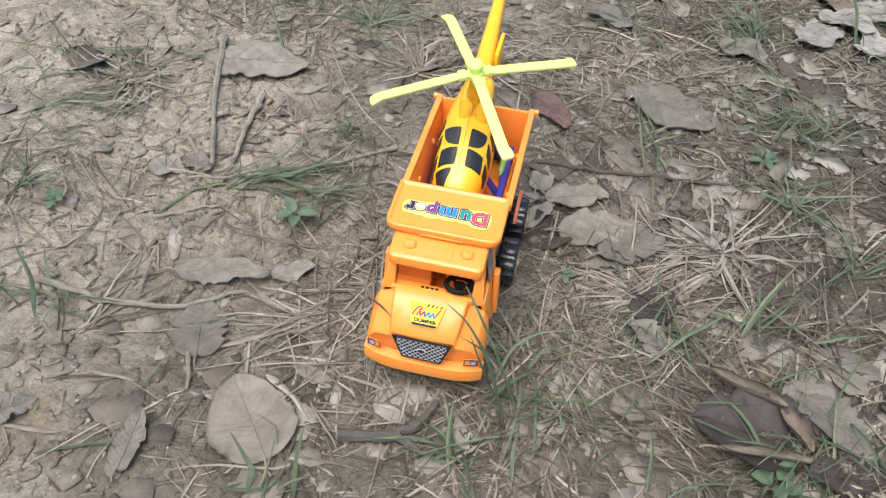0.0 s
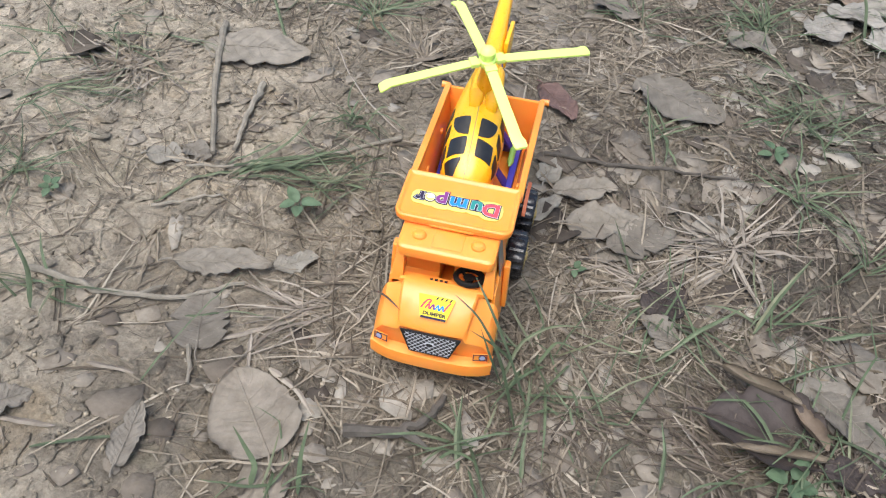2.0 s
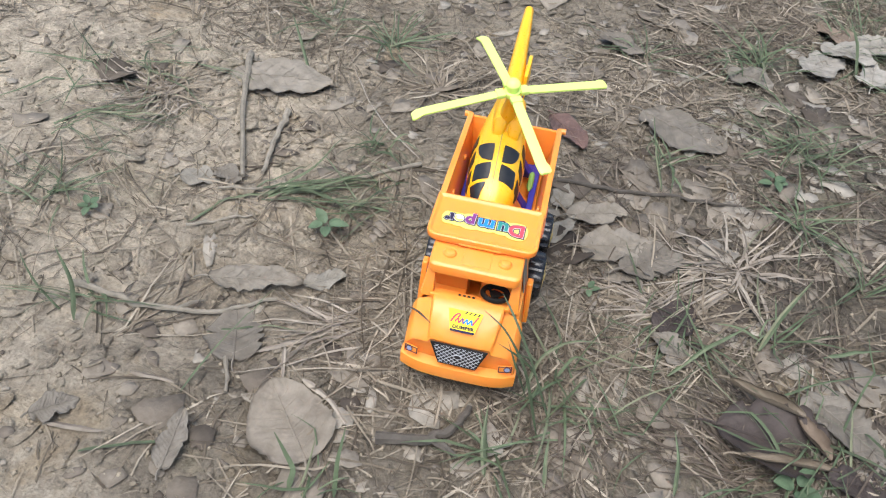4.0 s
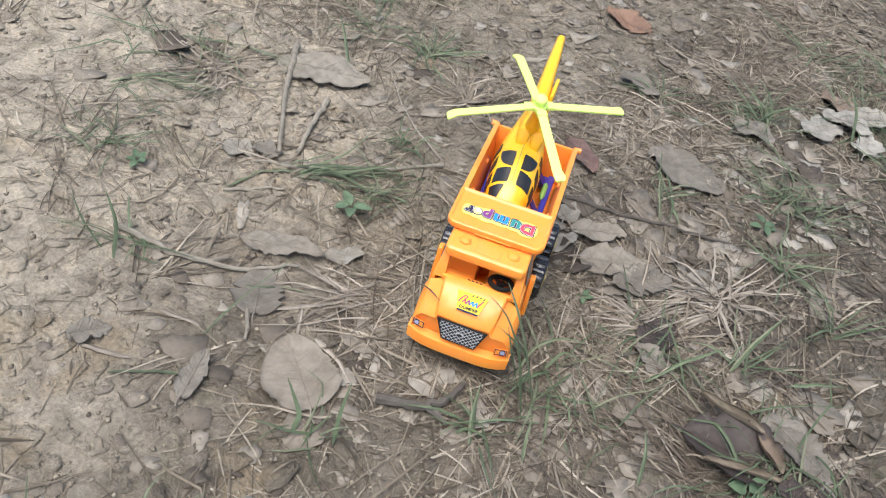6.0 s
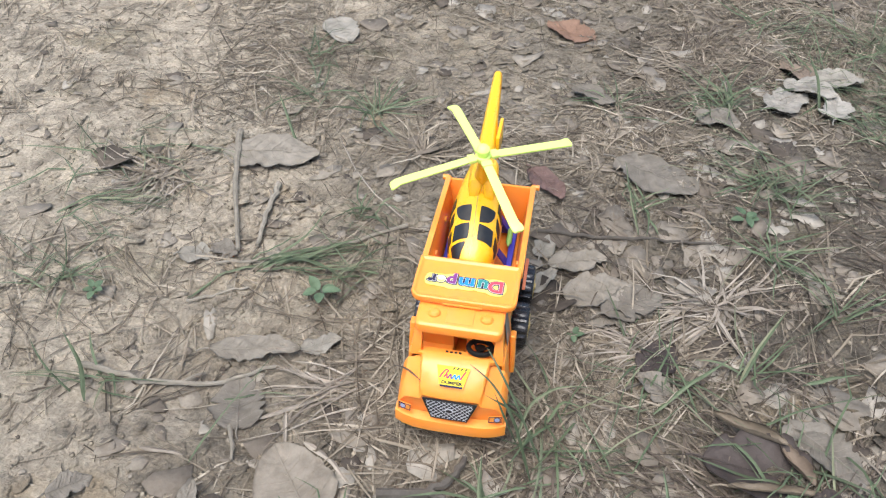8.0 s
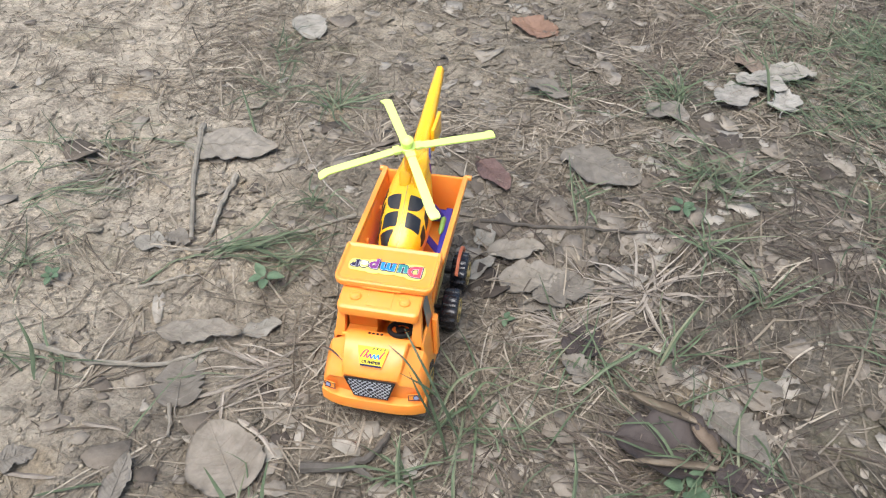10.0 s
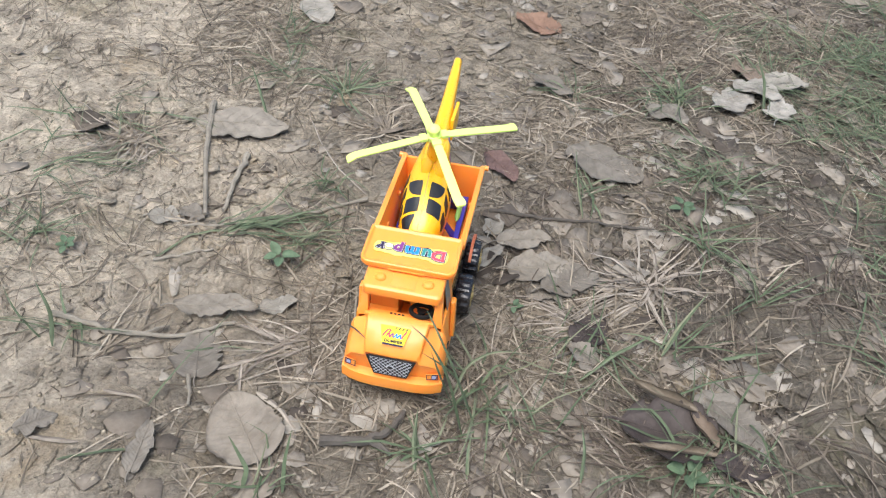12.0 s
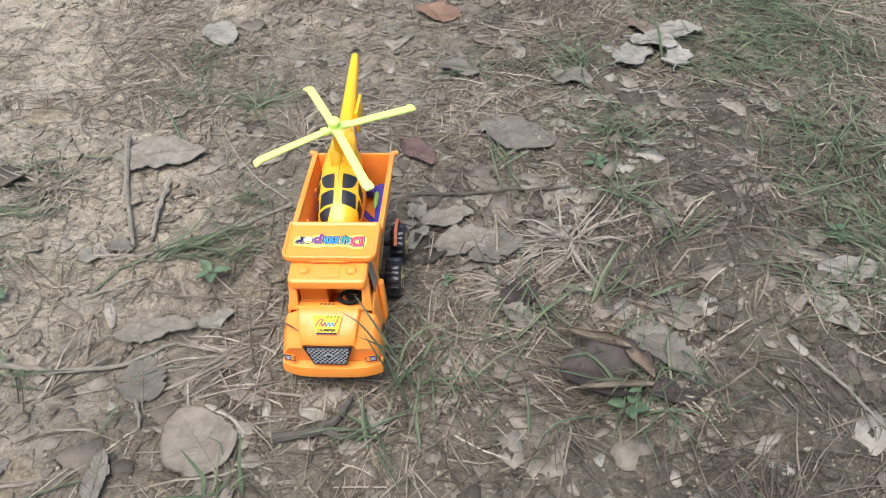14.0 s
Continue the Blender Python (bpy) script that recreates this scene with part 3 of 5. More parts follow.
# ---- single leaves, twigs and weeds ----
def dead_leaf(place, length, width, ang, material, label, curl=0.25, tip=1.0, ragged=0.03, seed=0, roll=0.0, lift=0.0035):
    curl *= 0.45 if not roll else 1.0
    ragged *= 0.8
    r = np.random.default_rng(seed)
    cx, cy = place
    cz = float(ground_z(cx, cy)) + lift
    root = thing("dead_leaf", label, "leaf", "dead leaves on the ground", Matrix.Translation((cx, cy, cz)) @ Matrix.Rotation(ang, 4, "Z"))
    nu, nv = 52, 16
    phase = r.uniform(0, 6.3, 4)
    torn = []
    for _ in (0, 1):
        slow = np.interp(np.arange(nu + 1), np.linspace(0, nu, 9), r.normal(0, 1.2, 9))
        bites = np.convolve((r.random(nu + 5) > 0.95) * -3.0, [0.5, 1.0, 1.0, 1.0, 0.4], "valid")
        torn.append(slow + r.normal(0, 0.14, nu + 1) + bites)

    def at(u, v):
        w = width / 2 * max(0.01, (0.004 + u) ** 0.48 * (1.004 - u) ** (0.72 * tip) / 0.445)
        w *= max(0.25, 1 + ragged * torn[0 if v > 0 else 1][min(nu, int(round(u * nu)))])
        X, Y = (u - 0.5) * length, v * w
        vein = 0.0006 * math.sin((u * 13 - abs(v) * 2.0) * 2 * math.pi)
        Z = curl * Y * Y / width * 2 + 0.006 * math.sin(u * 4 + phase[2]) * curl * 2 + vein * (1 - abs(v) * 0.4)
        Z += 0.10 * length * curl * (2 * u - 1) ** 2 + abs(v) ** 3 * 0.004 * math.sin(u * 9 + phase[3])
        Z += 0.010 * length * math.sin(u * 19 + phase[0] + 2 * v) * math.sin(v * 6 + phase[1] + 5 * u) + 0.006 * length * math.sin(u * 41 + v * 13 + phase[1])
        if roll:
            a = v * roll
            R = w / max(roll, 0.2)
            Y, Z = R * math.sin(a), R * (1 - math.cos(a)) + Z * 0.4
        return Vector((X, Y, Z))

    rows = [[at(i / nu, 2 * j / nv - 1) for j in range(nv + 1)] for i in range(nu + 1)]
    zmin = min(p.z for q in rows for p in q)
    co = np.array([[(p.x, p.y, p.z - zmin * 0.7) for p in q] for q in rows]).reshape(-1, 3)
    low = co - np.array([0, 0, 0.0007])
    g = np.arange(len(co)).reshape(nu + 1, nv + 1)
    q = np.stack([g[:-1, :-1], g[1:, :-1], g[1:, 1:], g[:-1, 1:]], -1).reshape(-1, 4)
    edge = np.concatenate([g[:, 0], g[-1, 1:], g[-2::-1, -1], g[0, -2:0:-1]])
    rim = np.stack([edge, np.roll(edge, -1), np.roll(edge, -1) + len(co), edge + len(co)], -1)
    blade = new("blade", fast_mesh("blade", np.concatenate([co, low]), np.concatenate([q, q[:, ::-1] + len(co), rim]), material))
    blade.parent = root
    mid = [Vector((*co[g[i, nv // 2]],)) + Vector((0, 0, 0.0004)) for i in range(0, nu + 1, 2)]
    bm = bmesh.new()
    tube(bm, mid, [0.0011 * (1 - 0.75 * i / len(mid)) + 0.0002 for i in range(len(mid))], 6, 0.7)
    part("midrib", bm, material, root, "raised midrib")
    if not roll:
        bm = bmesh.new()
        for k in range(1, 7):
            for sd in (-1, 1):
                line = []
                for q in range(5):
                    i, j = min(nu, int(nu * (0.03 + 0.12 * k + 0.16 * q / 4))), nv // 2 + sd * int(round(q / 4 * (nv // 2 - 1)))
                    line.append(Vector((*co[g[i, j]],)) + Vector((0, 0, 0.0003)))
                tube(bm, line, [0.0006, 0.0005, 0.0004, 0.0003, 0.0002], 5, 0.6)
        part("veining", bm, material, root)
    bm = bmesh.new()
    p0 = mid[0]
    tube(bm, [p0 + Vector((-0.16 * length * k / 3, 0.02 * length * math.sin(k), -0.0015 * k + 0.001)) for k in range(4)], [0.0012, 0.0011, 0.001, 0.0013], 6)
    part("stalk", bm, material, root)
    return root


D = math.radians
dead_leaf((-0.148, -0.239), 0.100, 0.082, D(130), LEAF_FLAT, "large grey-brown dead leaf lying flat on the soil", 0.10, 1.0, 0.02, 1, 0.0, 0.007)
dead_leaf((0.066, 0.305), 0.085, 0.040, D(-52), LEAF_RED, "purple-brown dead leaf on dry litter behind the toys", 0.4, 0.9, 0.03, 2, 0.0, 0.008)
dead_leaf((-0.360, 0.303), 0.150, 0.085, D(8), LEAF_SOIL, "wide grey-brown weathered dead leaf beside two sticks", 0.06, 1.0, 0.07, 3)
dead_leaf((0.318, -0.141), 0.110, 0.066, D(-8), LEAF_DARK, "dark purple-brown broken dead leaf, cupped", 0.5, 0.45, 0.07, 4, 0.40, 0.004)
dead_leaf((0.311, -0.099), 0.078, 0.019, D(-20), LEAF_OCHRE, "ochre-brown dead leaf curled into a roll", 0.4, 0.6, 0.03, 5, 1.9, 0.018)
dead_leaf((0.356, -0.131), 0.052, 0.022, D(-58), LEAF_TAN, "brown curled tip of a dead leaf", 0.4, 0.8, 0.04, 29, 1.5, 0.010)
dead_leaf((0.330, -0.167), 0.098, 0.013, D(6), LEAF_OCHRE, "pale brown rolled edge of a broken dead leaf", 0.4, 0.6, 0.04, 27, 1.7, 0.014)
dead_leaf((0.397, -0.115), 0.075, 0.050, D(-40), LEAF_MID, "grey-tan dead leaf with broken edges", 0.3, 1.0, 0.10, 30)
dead_leaf((0.374, -0.110), 0.070, 0.024, D(-48), LEAF_MID, "grey-brown curled dead leaf beside a dark one", 0.4, 1.0, 0.06, 28, 1.1)
dead_leaf((0.448, 0.597), 0.095, 0.060, D(40), LEAF_PALE, "bleached torn dead leaf on the litter", 0.4, 1.0, 0.10, 6, 0.0, 0.008)
dead_leaf((0.490, 0.640), 0.090, 0.055, D(-25), LEAF_PALE, "bleached crumpled dead leaf in a heap", 0.5, 0.9, 0.09, 31, 0.0, 0.012)
dead_leaf((0.525, 0.590), 0.085, 0.050, D(75), LEAF_PALE, "bleached flat dead leaf in a heap", 0.4, 1.0, 0.10, 32, 0.0, 0.010)
dead_leaf((0.545, 0.690), 0.100, 0.060, D(15), LEAF_GREY, "pale grey dead leaf behind bleached ones", 0.4, 1.0, 0.09, 33, 0.0, 0.010)
dead_leaf((0.478, 0.712), 0.080, 0.050, D(120), LEAF_TAN, "tan dead leaf at the edge of a heap", 0.5, 1.0, 0.09, 34, 0.0, 0.008)
dead_leaf((0.225, 0.350), 0.135, 0.075, D(-28), LEAF_MID, "broad grey-brown dead leaf lying flat", 0.12, 0.8, 0.06, 35, 0.0, 0.007)
dead_leaf((0.330, 0.530), 0.075, 0.050, D(-15), LEAF_MID, "dull grey-green dead leaf under grass", 0.2, 0.8, 0.05, 36, 0.0, 0.007)
dead_leaf((0.125, 0.565), 0.085, 0.040, D(-30), LEAF_MID, "grey-brown oval dead leaf on litter", 0.2, 0.9, 0.04, 37, 0.0, 0.007)
dead_leaf((0.150, 0.090), 0.095, 0.050, D(15), LEAF_SOIL, "flat tan dead leaf beside the truck", 0.12, 0.7, 0.09, 38, 0.0, 0.006)
dead_leaf((0.190, 0.075), 0.090, 0.048, D(35), LEAF_MID, "flat grey dead leaf under pale straw", 0.12, 0.8, 0.09, 39, 0.0, 0.006)
dead_leaf((0.120, 0.140), 0.080, 0.036, D(20), LEAF_SOIL, "curled-edge tan dead leaf on clay", 0.35, 0.8, 0.08, 40, 0.0, 0.006)
dead_leaf((0.222, -0.004), 0.060, 0.045, D(60), LEAF_DARK, "slate-brown dead leaf below a star of straw", 0.2, 0.8, 0.08, 41, 0.0, 0.006)
dead_leaf((0.080, 0.100), 0.060, 0.020, D(62), LEAF_GREY, "narrow blue-grey dead leaf against the tyre", 0.3, 0.9, 0.06, 42, 0.0, 0.006)
dead_leaf((-0.245, -0.080), 0.105, 0.040, D(12), LEAF_SOIL, "flat grey-brown dead leaf pressed into the soil", 0.25, 1.0, 0.10, 7)
dead_leaf((-0.240, -0.150), 0.075, 0.060, D(110), LEAF_MID, "dark grey scrap of dead leaf", 0.3, 1.0, 0.10, 8)
dead_leaf((0.206, 0.366), 0.070, 0.045, D(60), LEAF_GREY, "grey crumpled dead leaf among straw", 0.4, 1.0, 0.10, 9)
dead_leaf((0.156, 0.049), 0.060, 0.034, D(-20), LEAF_MID, "small grey dead leaf beside the truck", 0.3, 1.0, 0.1, 10)
dead_leaf((0.375, -0.093), 0.060, 0.038, D(10), LEAF_MID, "dark grey dead leaf scrap under straw", 0.3, 1.0, 0.1, 12)
dead_leaf((0.218, -0.049), 0.055, 0.035, D(140), LEAF_MID, "dark crumpled dead leaf in the litter", 0.5, 1.0, 0.1, 13)
dead_leaf((-0.240, -0.290), 0.062, 0.026, D(95), LEAF_MID, "narrow dark dead leaf in mossy soil", 0.3, 1.0, 0.06, 14)
dead_leaf((0.399, -0.170), 0.070, 0.035, D(8), LEAF_DARK, "long dark dead leaf at the soil's edge", 0.4, 1.0, 0.06, 15)

dead_leaf((-0.366, 0.726), 0.100, 0.075, D(-60), LEAF_GREY, "broad grey dead leaf on bare sandy soil", 0.15, 1.0, 0.05, 16)
dead_leaf((0.072, 0.834), 0.110, 0.075, D(150), LEAF_BROWN, "crumpled light-brown dead leaf with torn edges", 0.6, 1.0, 0.10, 17)
dead_leaf((0.650, 0.029), 0.090, 0.050, D(20), LEAF_GREY, "grey dead leaf among grass stems", 0.3, 1.0, 0.08, 18)
dead_leaf((0.613, -0.042), 0.070, 0.045, D(-70), LEAF_GREY, "torn grey dead leaf in straw", 0.3, 1.0, 0.1, 19)

dead_leaf((-0.365, -0.284), 0.045, 0.032, D(40), LEAF_MID, "blue-grey flat dead leaf scrap on soil", 0.2, 1.0, 0.1, 20)
dead_leaf((-0.173, -0.053), 0.050, 0.028, D(30), LEAF_GREY, "small grey dead leaf beside a twig", 0.25, 1.0, 0.08, 21)
dead_leaf((0.380, -0.102), 0.075, 0.045, D(-50), LEAF_MID, "grey-brown dead leaf with broken edge", 0.3, 1.0, 0.12, 22)
dead_leaf((0.199, 0.079), 0.075, 0.050, D(15), LEAF_MID, "grey matted dead leaf in the litter", 0.2, 1.0, 0.12, 23)
dead_leaf((0.074, 0.165), 0.045, 0.028, D(80), LEAF_GREY, "pale scrap of dead leaf beside the rear wheel", 0.3, 1.0, 0.12, 24)
dead_leaf((-0.377, 0.062), 0.050, 0.032, D(10), LEAF_GREY, "brown-grey dead leaf scrap near sticks", 0.35, 1.0, 0.1, 25)
dead_leaf((-0.347, 0.078), 0.042, 0.030, D(-15), LEAF_MID, "dark slate-grey scrap of dead leaf", 0.25, 1.0, 0.1, 26)


def twig(points, radius, label, seed=0, fork=None, bark=None):
    bark = bark or TWIG
    r = np.random.default_rng(seed)
    root = thing("twig", label, "twig", "twigs on the ground")
    pts = []
    for (ax, ay), (bx, by) in zip(points, points[1:]):
        for k in range(5):
            f = k / 5
            pts.append((ax + (bx - ax) * f + r.normal(0, 0.0012), ay + (by - ay) * f + r.normal(0, 0.0012)))
    pts.append(points[-1])
    p3 = [(x, y, float(ground_z(x, y)) + radius * 0.9 + 0.0018 + abs(r.normal(0, 0.0006))) for x, y in pts]
    bm = bmesh.new()
    m = len(p3)
    tube(bm, p3, [radius * (1 - 0.5 * i / m) * r.uniform(0.88, 1.14) for i in range(m)], 7)
    part("stem", bm, bark, root)
    if fork:
        i, dx, dy = fork
        ax, ay, az = p3[i]
        bm = bmesh.new()
        tube(bm, [(ax, ay, az), (ax + dx * 0.5, ay + dy * 0.45, az + 0.002), (ax + dx, ay + dy, float(ground_z(ax + dx, ay + dy)) + radius + 0.002)], [radius * 0.7, radius * 0.6, radius * 0.35], 6)
        part("side_shoot", bm, bark, root)
    return root


twig([(-0.431, 0.353), (-0.387, 0.221), (-0.329, 0.082)], 0.0052, "straight grey stick lying on the soil", 1)
twig([(-0.325, 0.235), (-0.320, 0.175), (-0.309, 0.097)], 0.0048, "short grey-brown stick beside a longer one", 2)
twig([(-0.436, -0.136), (-0.357, -0.147), (-0.280, -0.135), (-0.214, -0.097)], 0.0040, "long thin bent twig on the soil", 3, (8, 0.02, 0.02))
twig([(-0.059, -0.239), (-0.013, -0.231), (0.007, -0.213), (0.020, -0.181)], 0.0060, "dark forked twig in front of the truck", 4, (6, 0.028, -0.012), TWIG_DARK)
twig([(0.063, 0.197), (0.142, 0.197), (0.220, 0.203), (0.305, 0.218)], 0.0032, "thin dark twig among straw", 5, None, TWIG_DARK)
twig([(-0.119, 0.176), (-0.181, 0.132), (-0.273, 0.079), (-0.348, 0.049)], 0.0030, "long thin twig running through green blades", 6)
twig([(-0.357, -0.021), (-0.322, -0.005), (-0.286, 0.011)], 0.0026, "short brown stick in the litter", 7)
twig([(0.178, -0.060), (0.223, -0.033), (0.265, -0.052)], 0.0022, "bent twig in dry straw", 8, None, TWIG_DARK)
twig([(0.218, 0.477), (0.286, 0.561), (0.345, 0.538)], 0.0024, "brown twig in the grass", 9)
twig([(-0.235, -0.183), (-0.217, -0.226)], 0.0028, "short brown twig end in the soil", 10)
twig([(0.557, -0.115), (0.589, -0.156), (0.613, -0.209)], 0.0030, "pale dry stick in mossy soil", 11)


def weed(place, size, count, label, seed=0):
    """A low weed: a stem and broad leaves on short stalks."""
    r = np.random.default_rng(seed)
    x, y = place
    root = thing("weed", label, "plant", "small green weeds", Matrix.Translation((x, y, float(ground_z(x, y)))))
    bm = bmesh.new()
    tube(bm, [(0, 0, -0.002), (0.001, 0.001, size * 0.3), (0, 0.002, size * 0.5)], [0.0012, 0.001, 0.0007], 6)
    part("stem", bm, WEED, root)
    for i in range(count):
        a = i * 2.4 + r.uniform(-0.3, 0.3)
        L, W, h = size * r.uniform(0.50, 0.80), size * r.uniform(0.38, 0.55), size * r.uniform(0.25, 0.60)
        m = Matrix.Translation((0, 0, h)) @ Matrix.Rotation(a, 4, "Z") @ Matrix.Rotation(r.uniform(-0.5, 0.1), 4, "Y")
        bm = bmesh.new()
        rows = []
        for k in range(9):
            u = k / 8
            w = W * 0.5 * math.sin(math.pi * (0.04 + 0.94 * u ** 0.85)) ** 0.75
            rows.append([m @ Vector((size * 0.15 + u * L, j * w, 0.25 * w * abs(j) - 0.3 * L * u * u * 0.6)) for j in (-1, -0.5, 0, 0.5, 1)])
        loft(bm, rows, closed=False)
        top = bm.faces[:]
        ext = bmesh.ops.extrude_face_region(bm, geom=top)
        bmesh.ops.translate(bm, verts=[v for v in ext["geom"] if isinstance(v, bmesh.types.BMVert)], vec=(0, 0, -0.0005))
        part("leaf", bm, WEED, root)
    return root


weed((-0.195, 0.017), 0.030, 5, "small green weed with oval leaves in dry litter", 1)
weed((0.336, -0.189), 0.030, 6, "small bright green weed beside dark leaves", 2)
weed((-0.473, -0.031), 0.020, 5, "tiny green weed in bare soil", 3)
weed((0.345, 0.262), 0.024, 5, "small green weed among straw", 4)
weed((0.121, 0.013), 0.016, 4, "tiny yellowish weed beside the tyre", 5)
weed((0.661, 0.107), 0.024, 6, "low green weed in grass", 6)


def tuft(place, count, lo, hi, lift, label, seed, material=GRASS, toward=None, fan=3.14, wid=(0.0014, 0.0032), spread=0.01):
    r = np.random.default_rng(seed)
    x, y = place[0] + r.normal(0, spread, count), place[1] + r.normal(0, spread, count)
    ang = r.uniform(-3.14, 3.14, count) if toward is None else toward + r.normal(0, fan, count)
    ob = blades("grass_tuft", x, y, ang, r.uniform(lo, hi, count), r.uniform(*wid, count), lift * r.uniform(0.4, 1.2, count), r.uniform(0.35, 0.9, count), r, material, label, 0.7, 7, guard=False)
    tagged(ob, label, "grass", "tufts of grass", "")
    return ob


tuft((0.105, -0.112), 11, 0.05, 0.12, 0.045, "green grass tuft growing beside the truck's front", 61)
tuft((0.333, -0.008), 10, 0.03, 0.10, 0.06, "bright green grass tuft in straw", 62)
tuft((-0.289, 0.065), 22, 0.06, 0.16, 0.035, "long green blades lying over a twig", 63, toward=D(15), fan=0.35)
tuft((-0.232, 0.455), 26, 0.04, 0.12, 0.05, "green and straw-coloured grass tuft", 64)
tuft((0.045, -0.227), 14, 0.03, 0.08, 0.05, "short green blades in front of the truck", 65)
tuft((0.346, 0.579), 26, 0.05, 0.12, 0.08, "tall thin green grass tuft", 66)
tuft((0.111, -0.210), 18, 0.03, 0.08, 0.02, "matted brown dead grass ahead of the truck", 81, BROWN_STRAW, spread=0.04)
tuft((-0.108, -0.297), 10, 0.03, 0.08, 0.05, "green grass tuft in bare soil", 67)
tuft((0.382, 0.345), 18, 0.04, 0.11, 0.07, "thin upright green blades", 68)
tuft((0.203, 0.275), 12, 0.03, 0.09, 0.05, "few green blades among dead leaves", 69)
tuft((-0.184, 0.189), 16, 0.03, 0.09, 0.05, "thin green tuft among straw", 70)
tuft((0.442, 0.108), 16, 0.04, 0.11, 0.07, "green tuft at the straw's edge", 71)
tuft((-0.411, -0.154), 12, 0.03, 0.09, 0.05, "sparse green blades on bare soil", 72)
tuft((0.296, 0.098), 34, 0.04, 0.13, 0.03, "radiating star of pale dry grass", 73, PALE_STRAW, wid=(0.0016, 0.0040), spread=0.008)
tuft((0.292, 0.090), 18, 0.09, 0.19, 0.02, "swept sheaf of pale dry grass", 83, PALE_STRAW, toward=D(208), fan=0.22, wid=(0.0014, 0.0034), spread=0.010)
tuft((-0.505, 0.220), 50, 0.03, 0.10, 0.02, "flattened star of dry grass", 74, STRAW)
tuft((-0.126, -0.110), 16, 0.04, 0.12, 0.02, "bundle of pale dry grass strips", 75, PALE_STRAW, toward=D(200), fan=0.5)
tuft((0.215, 0.013), 26, 0.05, 0.13, 0.02, "swept bundle of dry grass", 76, PALE_STRAW, toward=D(190), fan=0.4)
tuft((-0.135, 0.358), 60, 0.04, 0.12, 0.03, "thick dry grass tuft", 77, STRAW)
tuft((0.368, 0.194), 20, 0.04, 0.12, 0.06, "mixed green grass tuft", 78)
tuft((0.709, 0.340), 60, 0.04, 0.14, 0.08, "dense green grass patch", 79, spread=0.05)
tuft((-0.560, 0.130), 22, 0.06, 0.15, 0.030, "thin green blades lying on sandy soil", 84, toward=D(12), fan=0.5, wid=(0.0010, 0.0024), spread=0.03)
tuft((-0.560, 0.290), 18, 0.06, 0.15, 0.030, "thin green blades beside flattened straw", 85, toward=D(-20), fan=0.5, wid=(0.0010, 0.0024), spread=0.03)
tuft((-0.530, -0.015), 26, 0.04, 0.11, 0.040, "small mixed tuft at the edge of the track", 86, wid=(0.0010, 0.0024), spread=0.02)
tuft((-0.500, 0.230), 46, 0.05, 0.13, 0.020, "combed pale straw on sandy soil", 87, PALE_STRAW, toward=D(215), fan=0.7, wid=(0.0010, 0.0026), spread=0.03)
tuft((-0.150, 0.100), 30, 0.04, 0.11, 0.040, "loose green and dry blades beside the dump bed", 88, toward=D(200), fan=0.7, wid=(0.0010, 0.0024), spread=0.025)
tuft((0.364, -0.168), 30, 0.04, 0.10, 0.05, "green grass tuft in straw", 80, spread=0.03)



def long_blade(points, width, material, label, seed, heights=None):
    """One long blade or straw through the given ground places, with heights over the soil."""
    r = np.random.default_rng(seed)
    n = 16
    k = len(points)
    hs = heights or [0.004] * k
    px = [np.interp(i / n * (k - 1), range(k), [p[0] for p in points]) for i in range(n + 1)]
    py = [np.interp(i / n * (k - 1), range(k), [p[1] for p in points]) for i in range(n + 1)]
    ph = [np.interp(i / n * (k - 1), range(k), hs) for i in range(n + 1)]
    for _ in range(3):
        for q in (px, py, ph):
            q[1:-1] = [(q[i - 1] + 2 * q[i] + q[i + 1]) / 4 for i in range(1, n)]
    bm = bmesh.new()
    rows = []
    for i in range(n + 1):
        a, b = max(i - 1, 0), min(i + 1, n)
        d = Vector((px[b] - px[a], py[b] - py[a], 0)).normalized()
        side = Vector((-d.y, d.x, 0.35 * math.sin(i * 0.35 + seed)))
        w = width * 0.5 * min(1, 0.35 + i / 3) * (1 - (i / n) ** 3 * 0.92)
        c = Vector((px[i], py[i], float(ground_z(px[i], py[i])) + ph[i]))
        rows.append([c + side * w, c + Vector((0, 0, w * 0.4)), c - side * w, c - Vector((0, 0, 0.0004))])
    loft(bm, rows)
    ob = new("grass_blade", finish(bm, "grass_blade", material))
    return tagged(ob, label, "grass blade", "long grass blades")


